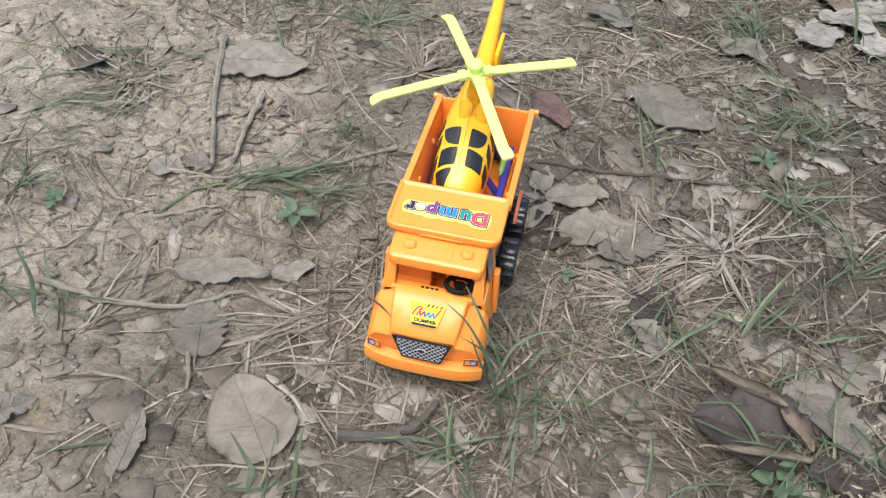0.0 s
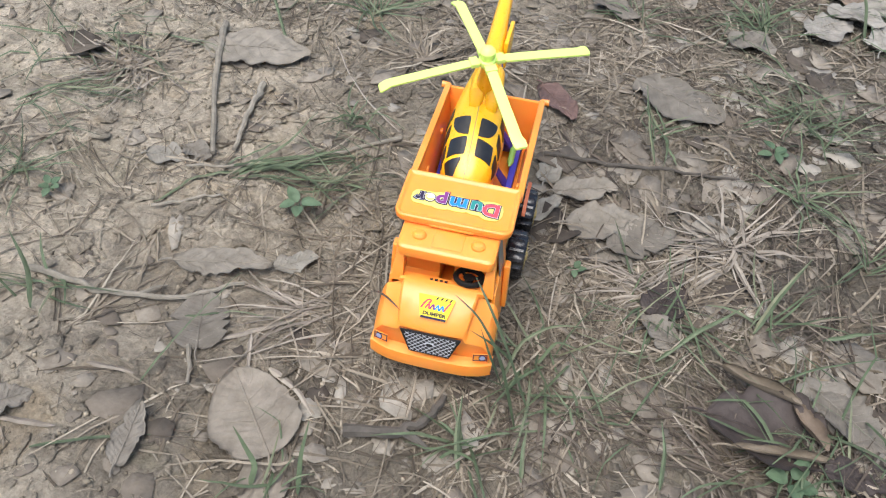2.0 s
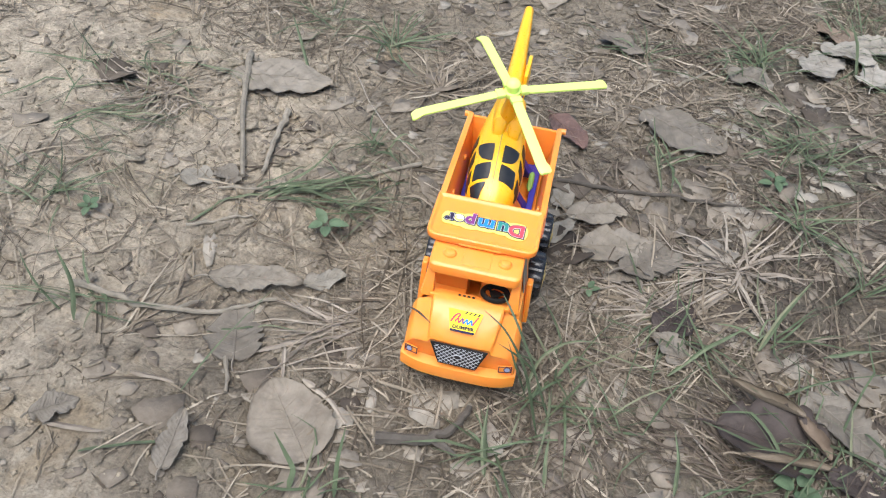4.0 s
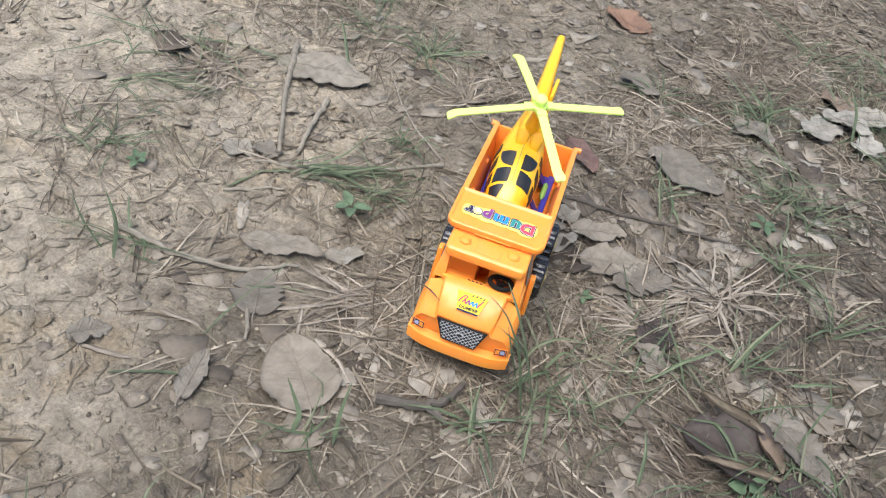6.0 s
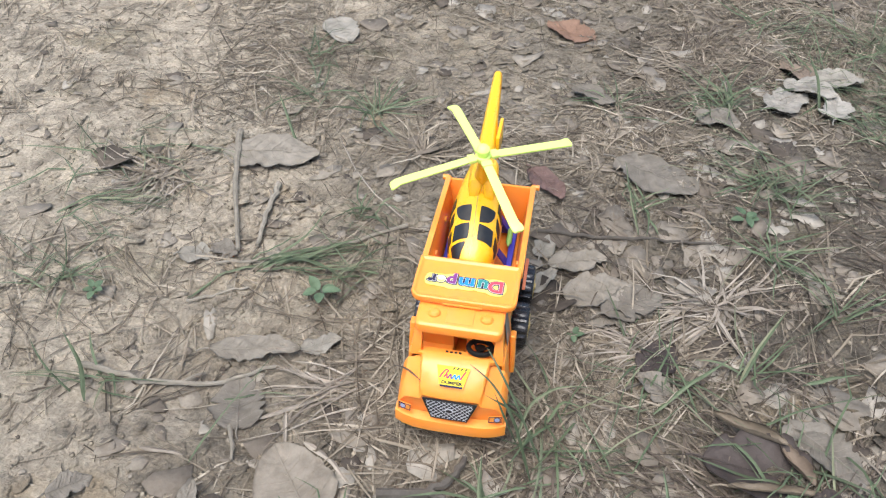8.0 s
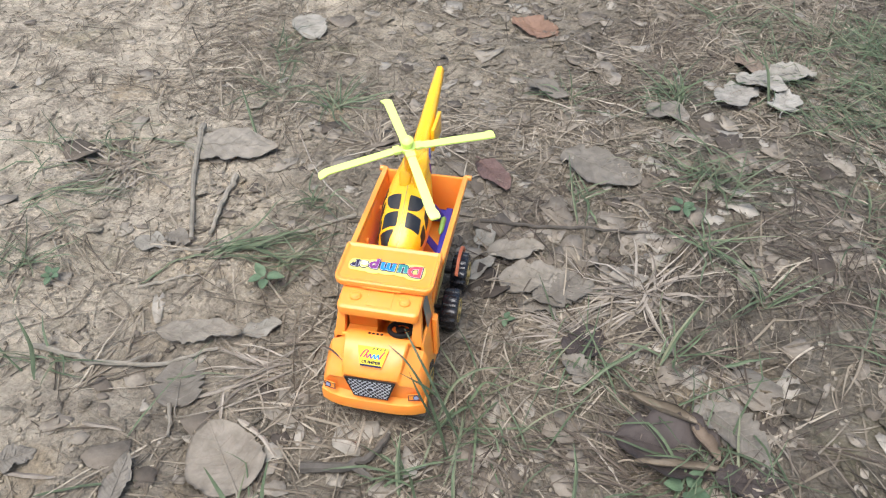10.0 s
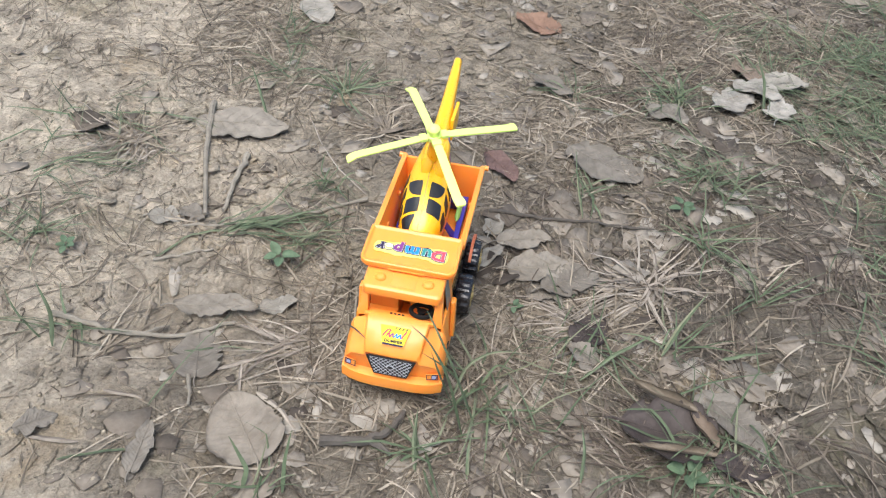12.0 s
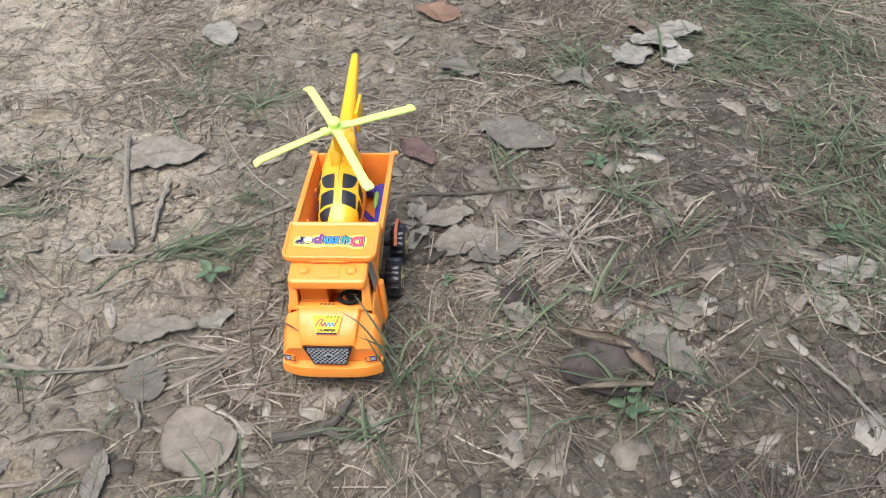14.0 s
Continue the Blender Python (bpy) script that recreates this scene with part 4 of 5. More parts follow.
DRY = "long pale dry grass strip lying on the soil"
GRN = "single long green grass blade"
for i, (pts, w) in enumerate((
        ([(-0.232, -0.176), (-0.189, -0.156), (-0.145, -0.126), (-0.119, -0.076)], 0.0055), ([(-0.183, -0.155), (-0.175, -0.181), (-0.167, -0.206)], 0.005),
        ([(-0.161, -0.119), (-0.139, -0.101), (-0.115, -0.073)], 0.005), ([(-0.315, -0.231), (-0.284, -0.228), (-0.268, -0.230)], 0.007),
        ([(-0.366, -0.301), (-0.336, -0.299), (-0.304, -0.299)], 0.008), ([(-0.100, -0.133), (-0.137, -0.150), (-0.178, -0.182), (-0.229, -0.202)], 0.003),
        ([(0.302, 0.079), (0.261, 0.042), (0.217, -0.019), (0.214, -0.087)], 0.006), ([(0.296, 0.078), (0.233, 0.043), (0.173, 0.002), (0.085, -0.038)], 0.006),
        ([(0.302, 0.079), (0.246, 0.013), (0.189, -0.057)], 0.006), ([(0.309, 0.099), (0.304, 0.165), (0.284, 0.201)], 0.006),
        ([(0.315, 0.101), (0.364, 0.162), (0.410, 0.236)], 0.005), ([(0.309, 0.090), (0.326, 0.043), (0.329, -0.020)], 0.005),
        ([(0.296, 0.105), (0.244, 0.110), (0.190, 0.114)], 0.005), ([(0.309, 0.109), (0.384, 0.167), (0.502, 0.306)], 0.003),
        ([(-0.494, 0.223), (-0.577, 0.257), (-0.661, 0.293)], 0.004), ([(-0.488, 0.219), (-0.543, 0.196), (-0.594, 0.154)], 0.004),
        ([(-0.449, 0.209), (-0.413, 0.186), (-0.389, 0.187)], 0.005), ([(-0.457, 0.207), (-0.497, 0.143), (-0.556, 0.054)], 0.003),
        ([(-0.123, 0.189), (-0.182, 0.234), (-0.244, 0.326), (-0.288, 0.405)], 0.004), ([(0.086, -0.046), (0.132, -0.079), (0.180, -0.089)], 0.004),
        ([(0.233, -0.142), (0.261, -0.172), (0.284, -0.212)], 0.0025), ([(-0.151, -0.189), (-0.116, -0.206), (-0.093, -0.229)], 0.008))):
    long_blade(pts, w * 0.85, PALE_STRAW, DRY, 100 + i)
for i, (pts, w, hs) in enumerate((
        ([(-0.336, 0.024), (-0.284, 0.070), (-0.230, 0.102), (-0.180, 0.129)], 0.008, None), ([(-0.361, -0.012), (-0.332, 0.031), (-0.289, 0.065)], 0.006, None),
        ([(-0.270, -0.155), (-0.206, -0.131), (-0.130, -0.133)], 0.004, None), ([(-0.259, -0.237), (-0.241, -0.163), (-0.212, -0.101)], 0.004, [0.004, 0.02, 0.03]),
        ([(-0.318, -0.322), (-0.273, -0.305), (-0.223, -0.284)], 0.007, None), ([(0.214, -0.087), (0.253, -0.048), (0.300, -0.005)], 0.009, [0.004, 0.02, 0.02]),
        ([(0.312, -0.025), (0.331, 0.011), (0.360, 0.052)], 0.011, [0.004, 0.03, 0.05]), ([(0.382, -0.016), (0.411, -0.010), (0.443, -0.001)], 0.008, [0.004, 0.02, 0.02]),
        ([(0.304, -0.101), (0.360, -0.070), (0.457, -0.034)], 0.005, [0.006, 0.02, 0.03]), ([(0.499, 0.576), (0.494, 0.641), (0.482, 0.690)], 0.009, [0.004, 0.04, 0.06]),
        ([(-0.333, 0.344), (-0.364, 0.391), (-0.391, 0.433)], 0.008, [0.004, 0.03, 0.05]), ([(0.199, 0.210), (0.185, 0.264), (0.174, 0.323)], 0.006, [0.004, 0.03, 0.05]),
        ([(0.227, 0.218), (0.204, 0.257), (0.180, 0.287)], 0.006, [0.004, 0.02, 0.03]), ([(-0.406, -0.183), (-0.417, -0.155), (-0.446, -0.130)], 0.009, [0.004, 0.03, 0.05]),
        ([(-0.124, -0.304), (-0.121, -0.292), (-0.143, -0.278)], 0.010, [0.004, 0.02, 0.05]), ([(-0.080, -0.304), (-0.083, -0.282), (-0.082, -0.259)], 0.008, [0.004, 0.03, 0.05]),
        ([(0.048, -0.249), (0.040, -0.222), (0.038, -0.192)], 0.009, [0.003, 0.02, 0.035]), ([(0.224, -0.222), (0.224, -0.193), (0.218, -0.165)], 0.007, [0.003, 0.02, 0.03]),
        ([(0.104, -0.246), (0.100, -0.225), (0.100, -0.207)], 0.007, [0.003, 0.02, 0.03]), ([(0.069, -0.152), (0.079, -0.115), (0.110, -0.089), (0.152, -0.074)], 0.006, [0.004, 0.03, 0.035, 0.02]),
        ([(0.098, -0.124), (0.113, -0.106), (0.142, -0.113)], 0.006, [0.004, 0.03, 0.03]), ([(0.084, -0.128), (0.081, -0.156), (0.066, -0.182)], 0.006, [0.004, 0.02, 0.01]))):
    long_blade(pts, w * 0.55, GRASS, GRN, 200 + i, hs)
# blades that lean over the truck's nose
for i, (pts, hs) in enumerate((
        ([(0.090, -0.196), (0.066, -0.178), (0.040, -0.161), (0.016, -0.145)], [0.004, 0.082, 0.112, 0.114]),
        ([(0.100, -0.176), (0.070, -0.166), (0.046, -0.149), (0.030, -0.129)], [0.004, 0.080, 0.116, 0.124]),
        ([(0.082, -0.176), (0.070, -0.182), (0.056, -0.180), (0.044, -0.172)], [0.004, 0.050, 0.085, 0.110]),
        ([(0.094, -0.160), (0.074, -0.164), (0.056, -0.166), (0.034, -0.168)], [0.004, 0.066, 0.084, 0.100]))):
    long_blade(pts, 0.0035, GRASS, "green grass blade leaning over the truck's nose", 300 + i, hs)

long_blade([(-0.085, -0.120), (-0.064, -0.132), (-0.046, -0.146), (-0.030, -0.160)], 0.0034, BROWN_STRAW, "brown dry grass blade draped over the truck's fender", 310, [0.030, 0.082, 0.094, 0.096])

# ---- toy dumper truck ----
truck = thing("toy_dumper_truck", "orange plastic toy dumper truck with black wheels on dry soil", "toy truck")


# nose and hood, lofted from the grille back to the windscreen
def nose_section(y, wh, zh, ws, zs, wb, zb):
    drop = 0.45 * (zh - zs)
    half = [(0.0, zh + 0.0006), (wh * 0.6, zh + 0.0005), (wh - 0.0015, zh + 0.0001), (wh, zh - 0.0012), (wh + 0.0012, zh - drop), (wh + 0.0030, zh - drop - 0.0012), (ws - 0.007, zs + 0.0035), (ws - 0.0025, zs + 0.0018), (ws, zs - 0.002), (wb - 0.001, zs - 0.009), (wb, zs - 0.021), (wb, zb)]
    pts = [(-a, b) for a, b in reversed(half)] + half[1:]
    return [(a, y + 0.0075 * (a / 0.0575) ** 2 * min(1, max(0, (-0.13 - y) / 0.03)), b) for a, b in pts]


bm = bmesh.new()
loft(bm, [
    nose_section(-0.1635, 0.026, 0.0745, 0.047, 0.062, 0.052, 0.026),
    nose_section(-0.1660, 0.029, 0.0770, 0.049, 0.065, 0.0545, 0.024),
    nose_section(-0.1645, 0.0300, 0.0825, 0.0505, 0.067, 0.0555, 0.023),
    nose_section(-0.1590, 0.0315, 0.0890, 0.0510, 0.071, 0.0558, 0.023),
    nose_section(-0.1437, 0.0335, 0.1005, 0.0515, 0.079, 0.056, 0.023),
    nose_section(-0.1330, 0.0345, 0.1035, 0.052, 0.085, 0.0555, 0.023),
    nose_section(-0.1280, 0.0345, 0.1035, 0.052, 0.087, 0.0555, 0.023)])
part("hood", bm, ORANGE, truck)

# bar under the windscreen opening
bm = bmesh.new()
box(bm, -0.0385, 0.0385, -0.1325, -0.1285, 0.0985, 0.1040, 0.0014)
part("windscreen_frame", bm, ORANGE, truck)

# bumper lip
bm = bmesh.new()
rings = []
for k in range(13):
    a = -0.0575 + 0.115 * k / 12
    yb = -0.1690 + 0.0085 * (a / 0.0575) ** 4
    rings.append([(a, yb, 0.026), (a, yb - 0.0008, 0.033), (a, yb + 0.0005, 0.041), (a, yb + 0.010, 0.043), (a, yb + 0.010, 0.024)])
loft(bm, rings)
part("bumper", bm, ORANGE, truck)

# cab shell: side walls, rear wall, pillars
bm = bmesh.new()
box(bm, -0.047, 0.047, -0.074, -0.070, 0.03, 0.14)
box(bm, -0.046, 0.046, -0.125, -0.0735, 0.060, 0.066)
cab = part("cab", bm, ORANGE, truck)
for s in (-1, 1):
    bm = bmesh.new()
    hexa(bm, [(s * 0.050, -0.126, 0.030), (s * 0.0545, -0.126, 0.030), (s * 0.0545, -0.070, 0.030), (s * 0.050, -0.070, 0.030)],
         [(s * 0.0455, -0.126, 0.098), (s * 0.0490, -0.126, 0.098), (s * 0.0490, -0.070, 0.098), (s * 0.0455, -0.070, 0.098)])
    part("side_panel", bm, ORANGE, cab)
    bm = bmesh.new()
    hexa(bm, [(s * 0.0360, -0.1290, 0.096), (s * 0.0480, -0.1280, 0.094), (s * 0.0480, -0.1190, 0.094), (s * 0.0360, -0.1200, 0.096)],
         [(s * 0.0375, -0.1130, 0.137), (s * 0.0435, -0.1130, 0.137), (s * 0.0435, -0.1050, 0.137), (s * 0.0375, -0.1050, 0.137)])
    part("pillar", bm, ORANGE, cab)
    bm = bmesh.new()
    hexa(bm, [(s * 0.0440, -0.0820, 0.096), (s * 0.0490, -0.0820, 0.096), (s * 0.0490, -0.0700, 0.096), (s * 0.0440, -0.0700, 0.096)],
         [(s * 0.0395, -0.0820, 0.140), (s * 0.0435, -0.0820, 0.140), (s * 0.0435, -0.0700, 0.140), (s * 0.0395, -0.0700, 0.140)])
    part("pillar", bm, ORANGE, cab)
for s in (-1, 1):
    bm = bmesh.new()
    hexa(bm, [(s * 0.0480, -0.102, 0.098), (s * 0.0492, -0.102, 0.098), (s * 0.0492, -0.083, 0.098), (s * 0.0480, -0.083, 0.098)],
         [(s * 0.0430, -0.100, 0.131), (s * 0.0442, -0.100, 0.131), (s * 0.0442, -0.083, 0.131), (s * 0.0430, -0.083, 0.131)], 0.0004, 1)
    part("side_window", bm, SIDE, truck, "printed grey side window sticker")
    bm = bmesh.new()
    hexa(bm, [(s * 0.0530, -0.094, 0.045), (s * 0.0580, -0.094, 0.045), (s * 0.0580, -0.080, 0.045), (s * 0.0530, -0.080, 0.045)],
         [(s * 0.0500, -0.090, 0.099), (s * 0.0560, -0.090, 0.099), (s * 0.0560, -0.080, 0.099), (s * 0.0500, -0.080, 0.099)], 0.002, 3)
    part("fender_end", bm, ORANGE, truck)
    bm = bmesh.new()
    x0, x1 = (0.006, 0.040) if s > 0 else (-0.040, -0.006)
    box(bm, x0, x1, -0.104, -0.076, 0.066, 0.122, 0.005)
    box(bm, x0, x1, -0.114, -0.084, 0.066, 0.088, 0.004)
    part("seat", bm, ORANGE, truck)
bm = bmesh.new()
box(bm, -0.037, 0.037, -0.1285, -0.118, 0.085, 0.0985, 0.002)
dash = part("dashboard", bm, ORANGE, truck)
for k in range(4):
    bm = bmesh.new()
    box(bm, -0.012 + k * 0.0045, -0.0092 + k * 0.0045, -0.1236, -0.1214, 0.0984, 0.0994, 0.0003)
    part("dial", bm, DARK, dash, "black printed dial")
bm = bmesh.new()
ring_m = Matrix.Translation((0.0225, -0.1160, 0.1045)) @ Matrix.Rotation(D(-14), 4, "X")
tube_pts = [ring_m @ Vector((0.0122 * math.cos(a), 0.0122 * math.sin(a), 0)) for a in [2 * math.pi * k / 24 for k in range(25)]]
tube(bm, tube_pts, 0.0026, 8)
for a in (0.3, 2.4, 4.5):
    tube(bm, [ring_m @ Vector((0, 0, -0.002)), ring_m @ Vector((0.011 * math.cos(a), 0.011 * math.sin(a), 0))], 0.0016, 6)
tube(bm, [ring_m @ Vector((0, 0, 0.001)), ring_m @ Vector((0, 0, -0.012))], [0.0045, 0.003], 10)
tube(bm, [ring_m @ Vector((0, 0, -0.0005)), ring_m @ Vector((0, 0, 0.0005))], 0.0055, 20)
part("steering_wheel", bm, MATTE, truck, "black plastic steering wheel")

# roof with a rounded visor edge
bm = bmesh.new()
loft(bm, [[(px, py, 0.1382 + 0.115 * (py + 0.1240) + h) for px, py in plate_outline(0.0440, -0.1260, -0.0700, 0.0065, 0.003, off)] for off, h in ((0.0022, -0.0120), (0.0004, -0.0110), (0.0, -0.0090), (0.0, -0.0040), (0.0006, -0.0016), (0.0020, -0.0004), (0.0040, 0.0))])
hexa(bm, [(-0.0140, -0.1205, 0.1370), (0.0140, -0.1205, 0.1370), (0.0140, -0.0900, 0.1400), (-0.0140, -0.0900, 0.1400)],
     [(-0.0134, -0.1195, 0.1394), (0.0134, -0.1195, 0.1394), (0.0134, -0.0900, 0.1428), (-0.0134, -0.0900, 0.1428)], 0.0005)
roof = part("roof", bm, ORANGE, truck)
for s in (-1, 1):
    bm = bmesh.new()
    c = Vector((s * 0.0265, -0.1120, 0.1390))
    loft(bm, [[c + Vector((r_ * math.cos(a), r_ * 0.85 * math.sin(a) + 0.002, h)) for a in [2 * math.pi * k / 20 for k in range(20)]] for r_, h in ((0.0068, -0.001), (0.0064, 0.0022), (0.0045, 0.0042), (0.002, 0.0049))])
    part("marker_lamp", bm, ORANGE, roof)

# grille on the nose
gf = plane_frame((0, -0.1668, 0.0628), (1, 0, 0), (0, 0.04, 1))
bm = bmesh.new()
extrude_poly(bm, [(-0.0185, -0.0142), (0.0185, -0.0142), (0.0278, 0.0142), (-0.0278, 0.0142)], gf, 0.0012)
grille = part("grille", bm, DARK, truck, "dark grille with silver mesh print")


def half_w(v):
    return 0.0175 + (v + 0.0142) / 0.0284 * 0.0085 - 0.0002


bm = bmesh.new()
for sgn in (-1, 1):
    for k in range(-12, 13):
        seg = []
        for j in range(25):
            v = -0.0124 + 0.0248 * j / 24
            u = k * 0.0053 + sgn * v * 1.0
            if abs(u) < half_w(v):
                seg.append((u, v))
        if len(seg) > 1:
            (u0, v0), (u1, v1) = seg[0], seg[-1]
            dx, dy = u1 - u0, v1 - v0
            L = math.hypot(dx, dy)
            px, py = -dy / L * 0.00024, dx / L * 0.00024
            extrude_poly(bm, [(u0 + px, v0 + py), (u0 - px, v0 - py), (u1 - px, v1 - py), (u1 + px, v1 + py)], gf @ Matrix.Translation((0, 0, 0.0011 + 0.0001 * sgn)), 0.0004)
part("mesh", bm, SILVER, grille, "silver diamond mesh print")
bm = bmesh.new()
extrude_poly(bm, [(0.0042 * math.cos(a), 0.0030 * math.sin(a)) for a in [2 * math.pi * k / 20 for k in range(20)]], gf @ Matrix.Translation((0, 0, 0.0014)), 0.0005)
emblem = part("emblem", bm, SILVER, grille, "small oval silver emblem")
bm = bmesh.new()
extrude_poly(bm, [(0.0033 * math.cos(a), 0.0022 * math.sin(a)) for a in [2 * math.pi * k / 20 for k in range(20)]], gf @ Matrix.Translation((0, 0, 0.0018)), 0.0004)
part("emblem_field", bm, DARK, emblem, "dark oval field")

for s in (-1, 1):
    hf = plane_frame((s * 0.0462, -0.1622, 0.0535), (1, s * 0.22, 0), (0, 0.1, 1))
    bm = bmesh.new()
    extrude_poly(bm, [(-0.0068, -0.0042), (0.0068, -0.0042), (0.0062, 0.0042), (-0.0068, 0.0042)], hf, 0.0012)
    lamp = part("headlight", bm, ORANGE, truck, "printed orange headlight sticker")
    bm = bmesh.new()
    extrude_poly(bm, [(0.0034 * math.cos(a) + s * 0.002, 0.0034 * math.sin(a)) for a in [2 * math.pi * k / 16 for k in range(16)]], hf @ Matrix.Translation((0, 0, 0.0011)), 0.0005)
    part("lens_ring", bm, INK, lamp, "dark lens ring")
    bm = bmesh.new()
    extrude_poly(bm, [(0.0027 * math.cos(a) + s * 0.002, 0.0027 * math.sin(a)) for a in [2 * math.pi * k / 16 for k in range(16)]], hf @ Matrix.Translation((0, 0, 0.0014)), 0.0004)
    part("lens", bm, LENS, lamp, "silver-blue round lens print")
    bm = bmesh.new()
    for (a, b, c, d) in ((-0.0066, 0.0066, -0.0041, -0.0033), (-0.0066, 0.0062, 0.0033, 0.0041), (-0.0066, -0.0058, -0.004, 0.004), (0.0056, 0.0064, -0.004, 0.004)):
        extrude_poly(bm, [(a, c), (b, c), (b, d), (a, d)], hf @ Matrix.Translation((0, 0, 0.0011)), 0.0004)
    part("frame", bm, INK, lamp, "dark printed frame")

# hood label: shield-shaped, with a written word and a script mark as plain strokes
sf = plane_frame((0, -0.1521, 0.0972), (1, 0, 0), (0, 0.0150, 0.0115)) @ Matrix.Diagonal((1, 0.72, 1, 1))
bm = bmesh.new()
extrude_poly(bm, [(-0.0115, -0.0150), (0.0115, -0.0150), (0.0165, 0.0130), (0.0160, 0.0140), (-0.0160, 0.0140), (-0.0165, 0.0130)], sf @ Matrix.Translation((0, 0, 0.0004)), 0.0008)
hood_label = part("hood_label", bm, LABEL, truck, "yellow shield-shaped hood sticker")
bm = bmesh.new()
extrude_poly(bm, [(-0.0112, -0.0148), (0.0112, -0.0148), (0.0117, -0.0120), (-0.0117, -0.0120)], sf @ Matrix.Translation((0, 0, 0.0011)), 0.0004)
part("label_band", bm, INK, hood_label, "purple band")
for k in range(4):
    bm = bmesh.new()
    u = -0.001 + k * 0.0040
    extrude_poly(bm, [(u, 0.0098), (u + 0.0016, 0.0098), (u + 0.0034, 0.0134), (u + 0.0018, 0.0134)], sf @ Matrix.Translation((0, 0, 0.0011)), 0.0004)
    part("stripe", bm, DARK, hood_label)
part("word", letters("DUMPER", 0.0056, 0.00022, 0.0002, sf @ Matrix.Translation((0.0003, -0.0086, 0.0018)) @ Matrix.Diagonal((0.96, 1.05, 1, 1))), DARK, hood_label, "black printed word")


def stroke(pts, wide, material):
    """A flat painted stroke through points of the label's plane, smoothed."""
    for _ in range(3):
        pts = [pts[0]] + [q for (ax, ay), (bx, by) in zip(pts, pts[1:]) for q in ((0.75 * ax + 0.25 * bx, 0.75 * ay + 0.25 * by), (0.25 * ax + 0.75 * bx, 0.25 * ay + 0.75 * by))] + [pts[-1]]
    bm = bmesh.new()
    left, right = [], []
    for i, (ax, ay) in enumerate(pts):
        (px, py), (qx, qy) = pts[max(i - 1, 0)], pts[min(i + 1, len(pts) - 1)]
        L = math.hypot(qx - px, qy - py) or 1.0
        nx, ny = -(qy - py) / L * wide / 2, (qx - px) / L * wide / 2
        left.append(sf @ Vector((ax + nx, ay + ny, 0.0013)))
        right.append(sf @ Vector((ax - nx, ay - ny, 0.0013)))
    up = sf.to_3x3() @ Vector((0, 0, 0.0004))
    loft(bm, [[a, b, b + up, a + up] for a, b in zip(left, right)])
    part("script_stroke", bm, material, hood_label, "flowing coloured brush stroke")


# slanted flowing mark: a tall stroke, a waving ribbon, a tall end stroke
stroke([(-0.0125, -0.0030), (-0.0100, 0.0040), (-0.0070, 0.0092), (-0.0040, 0.0080), (-0.0062, 0.0040)], 0.0017, RED)
for k, mt in enumerate((RED, PURPLE, AZURE, AZURE)):
    u0 = -0.0085 + 0.0042 * k
    stroke([(u0, -0.0026), (u0 + 0.0012, 0.0010), (u0 + 0.0028, 0.0040), (u0 + 0.0030, 0.0004), (u0 + 0.0034, -0.0028), (u0 + 0.0046, -0.0022)], 0.0015, mt)
stroke([(0.0082, -0.0026), (0.0106, 0.0040), (0.0128, 0.0090)], 0.0017, RED)

# dump bed: floor, walls, front shield over the cab
bm = bmesh.new()
W0, W1 = 0.0445, 0.0530
hexa(bm, [(-0.043, -0.066, 0.076), (0.043, -0.066, 0.076), (0.043, 0.112, 0.076), (-0.043, 0.112, 0.076)], [(-0.043, -0.066, 0.081), (0.043, -0.066, 0.081), (0.043, 0.112, 0.081), (-0.043, 0.112, 0.081)])
dump_bed = part("dump_bed", bm, ORANGE, truck, "open orange dump bed")
for s in (-1, 1):
    bm = bmesh.new()
    hexa(bm, [(s * 0.0415, -0.066, 0.076), (s * W0, -0.066, 0.076), (s * W0, 0.112, 0.076), (s * 0.0415, 0.112, 0.076)],
         [(s * 0.0495, -0.046, 0.1420), (s * W1, -0.046, 0.1420), (s * W1, 0.118, 0.1370), (s * 0.0495, 0.118, 0.1370)])
    hexa(bm, [(s * 0.0480, -0.040, 0.1345), (s * 0.0545, -0.040, 0.1345), (s * 0.0545, 0.1195, 0.1315), (s * 0.0480, 0.1195, 0.1315)],
         [(s * 0.0480, -0.040, 0.1425), (s * 0.0545, -0.040, 0.1425), (s * 0.0545, 0.1195, 0.1380), (s * 0.0480, 0.1195, 0.1380)], 0.0014)
    part("side_wall", bm, ORANGE, dump_bed)
bm = bmesh.new()
hexa(bm, [(-0.0445, -0.068, 0.076), (0.0445, -0.068, 0.076), (0.0445, -0.064, 0.076), (-0.0445, -0.064, 0.076)], [(-0.052, -0.047, 0.150), (0.052, -0.047, 0.150), (0.052, -0.043, 0.150), (-0.052, -0.043, 0.150)])
part("front_wall", bm, ORANGE, dump_bed)
bm = bmesh.new()
hexa(bm, [(-0.0445, 0.1085, 0.076), (0.0445, 0.1085, 0.076), (0.0445, 0.1125, 0.076), (-0.0445, 0.1125, 0.076)], [(-0.0525, 0.1145, 0.1365), (0.0525, 0.1145, 0.1365), (0.0525, 0.1185, 0.1365), (-0.0525, 0.1185, 0.1365)])
part("rear_wall", bm, ORANGE, dump_bed)
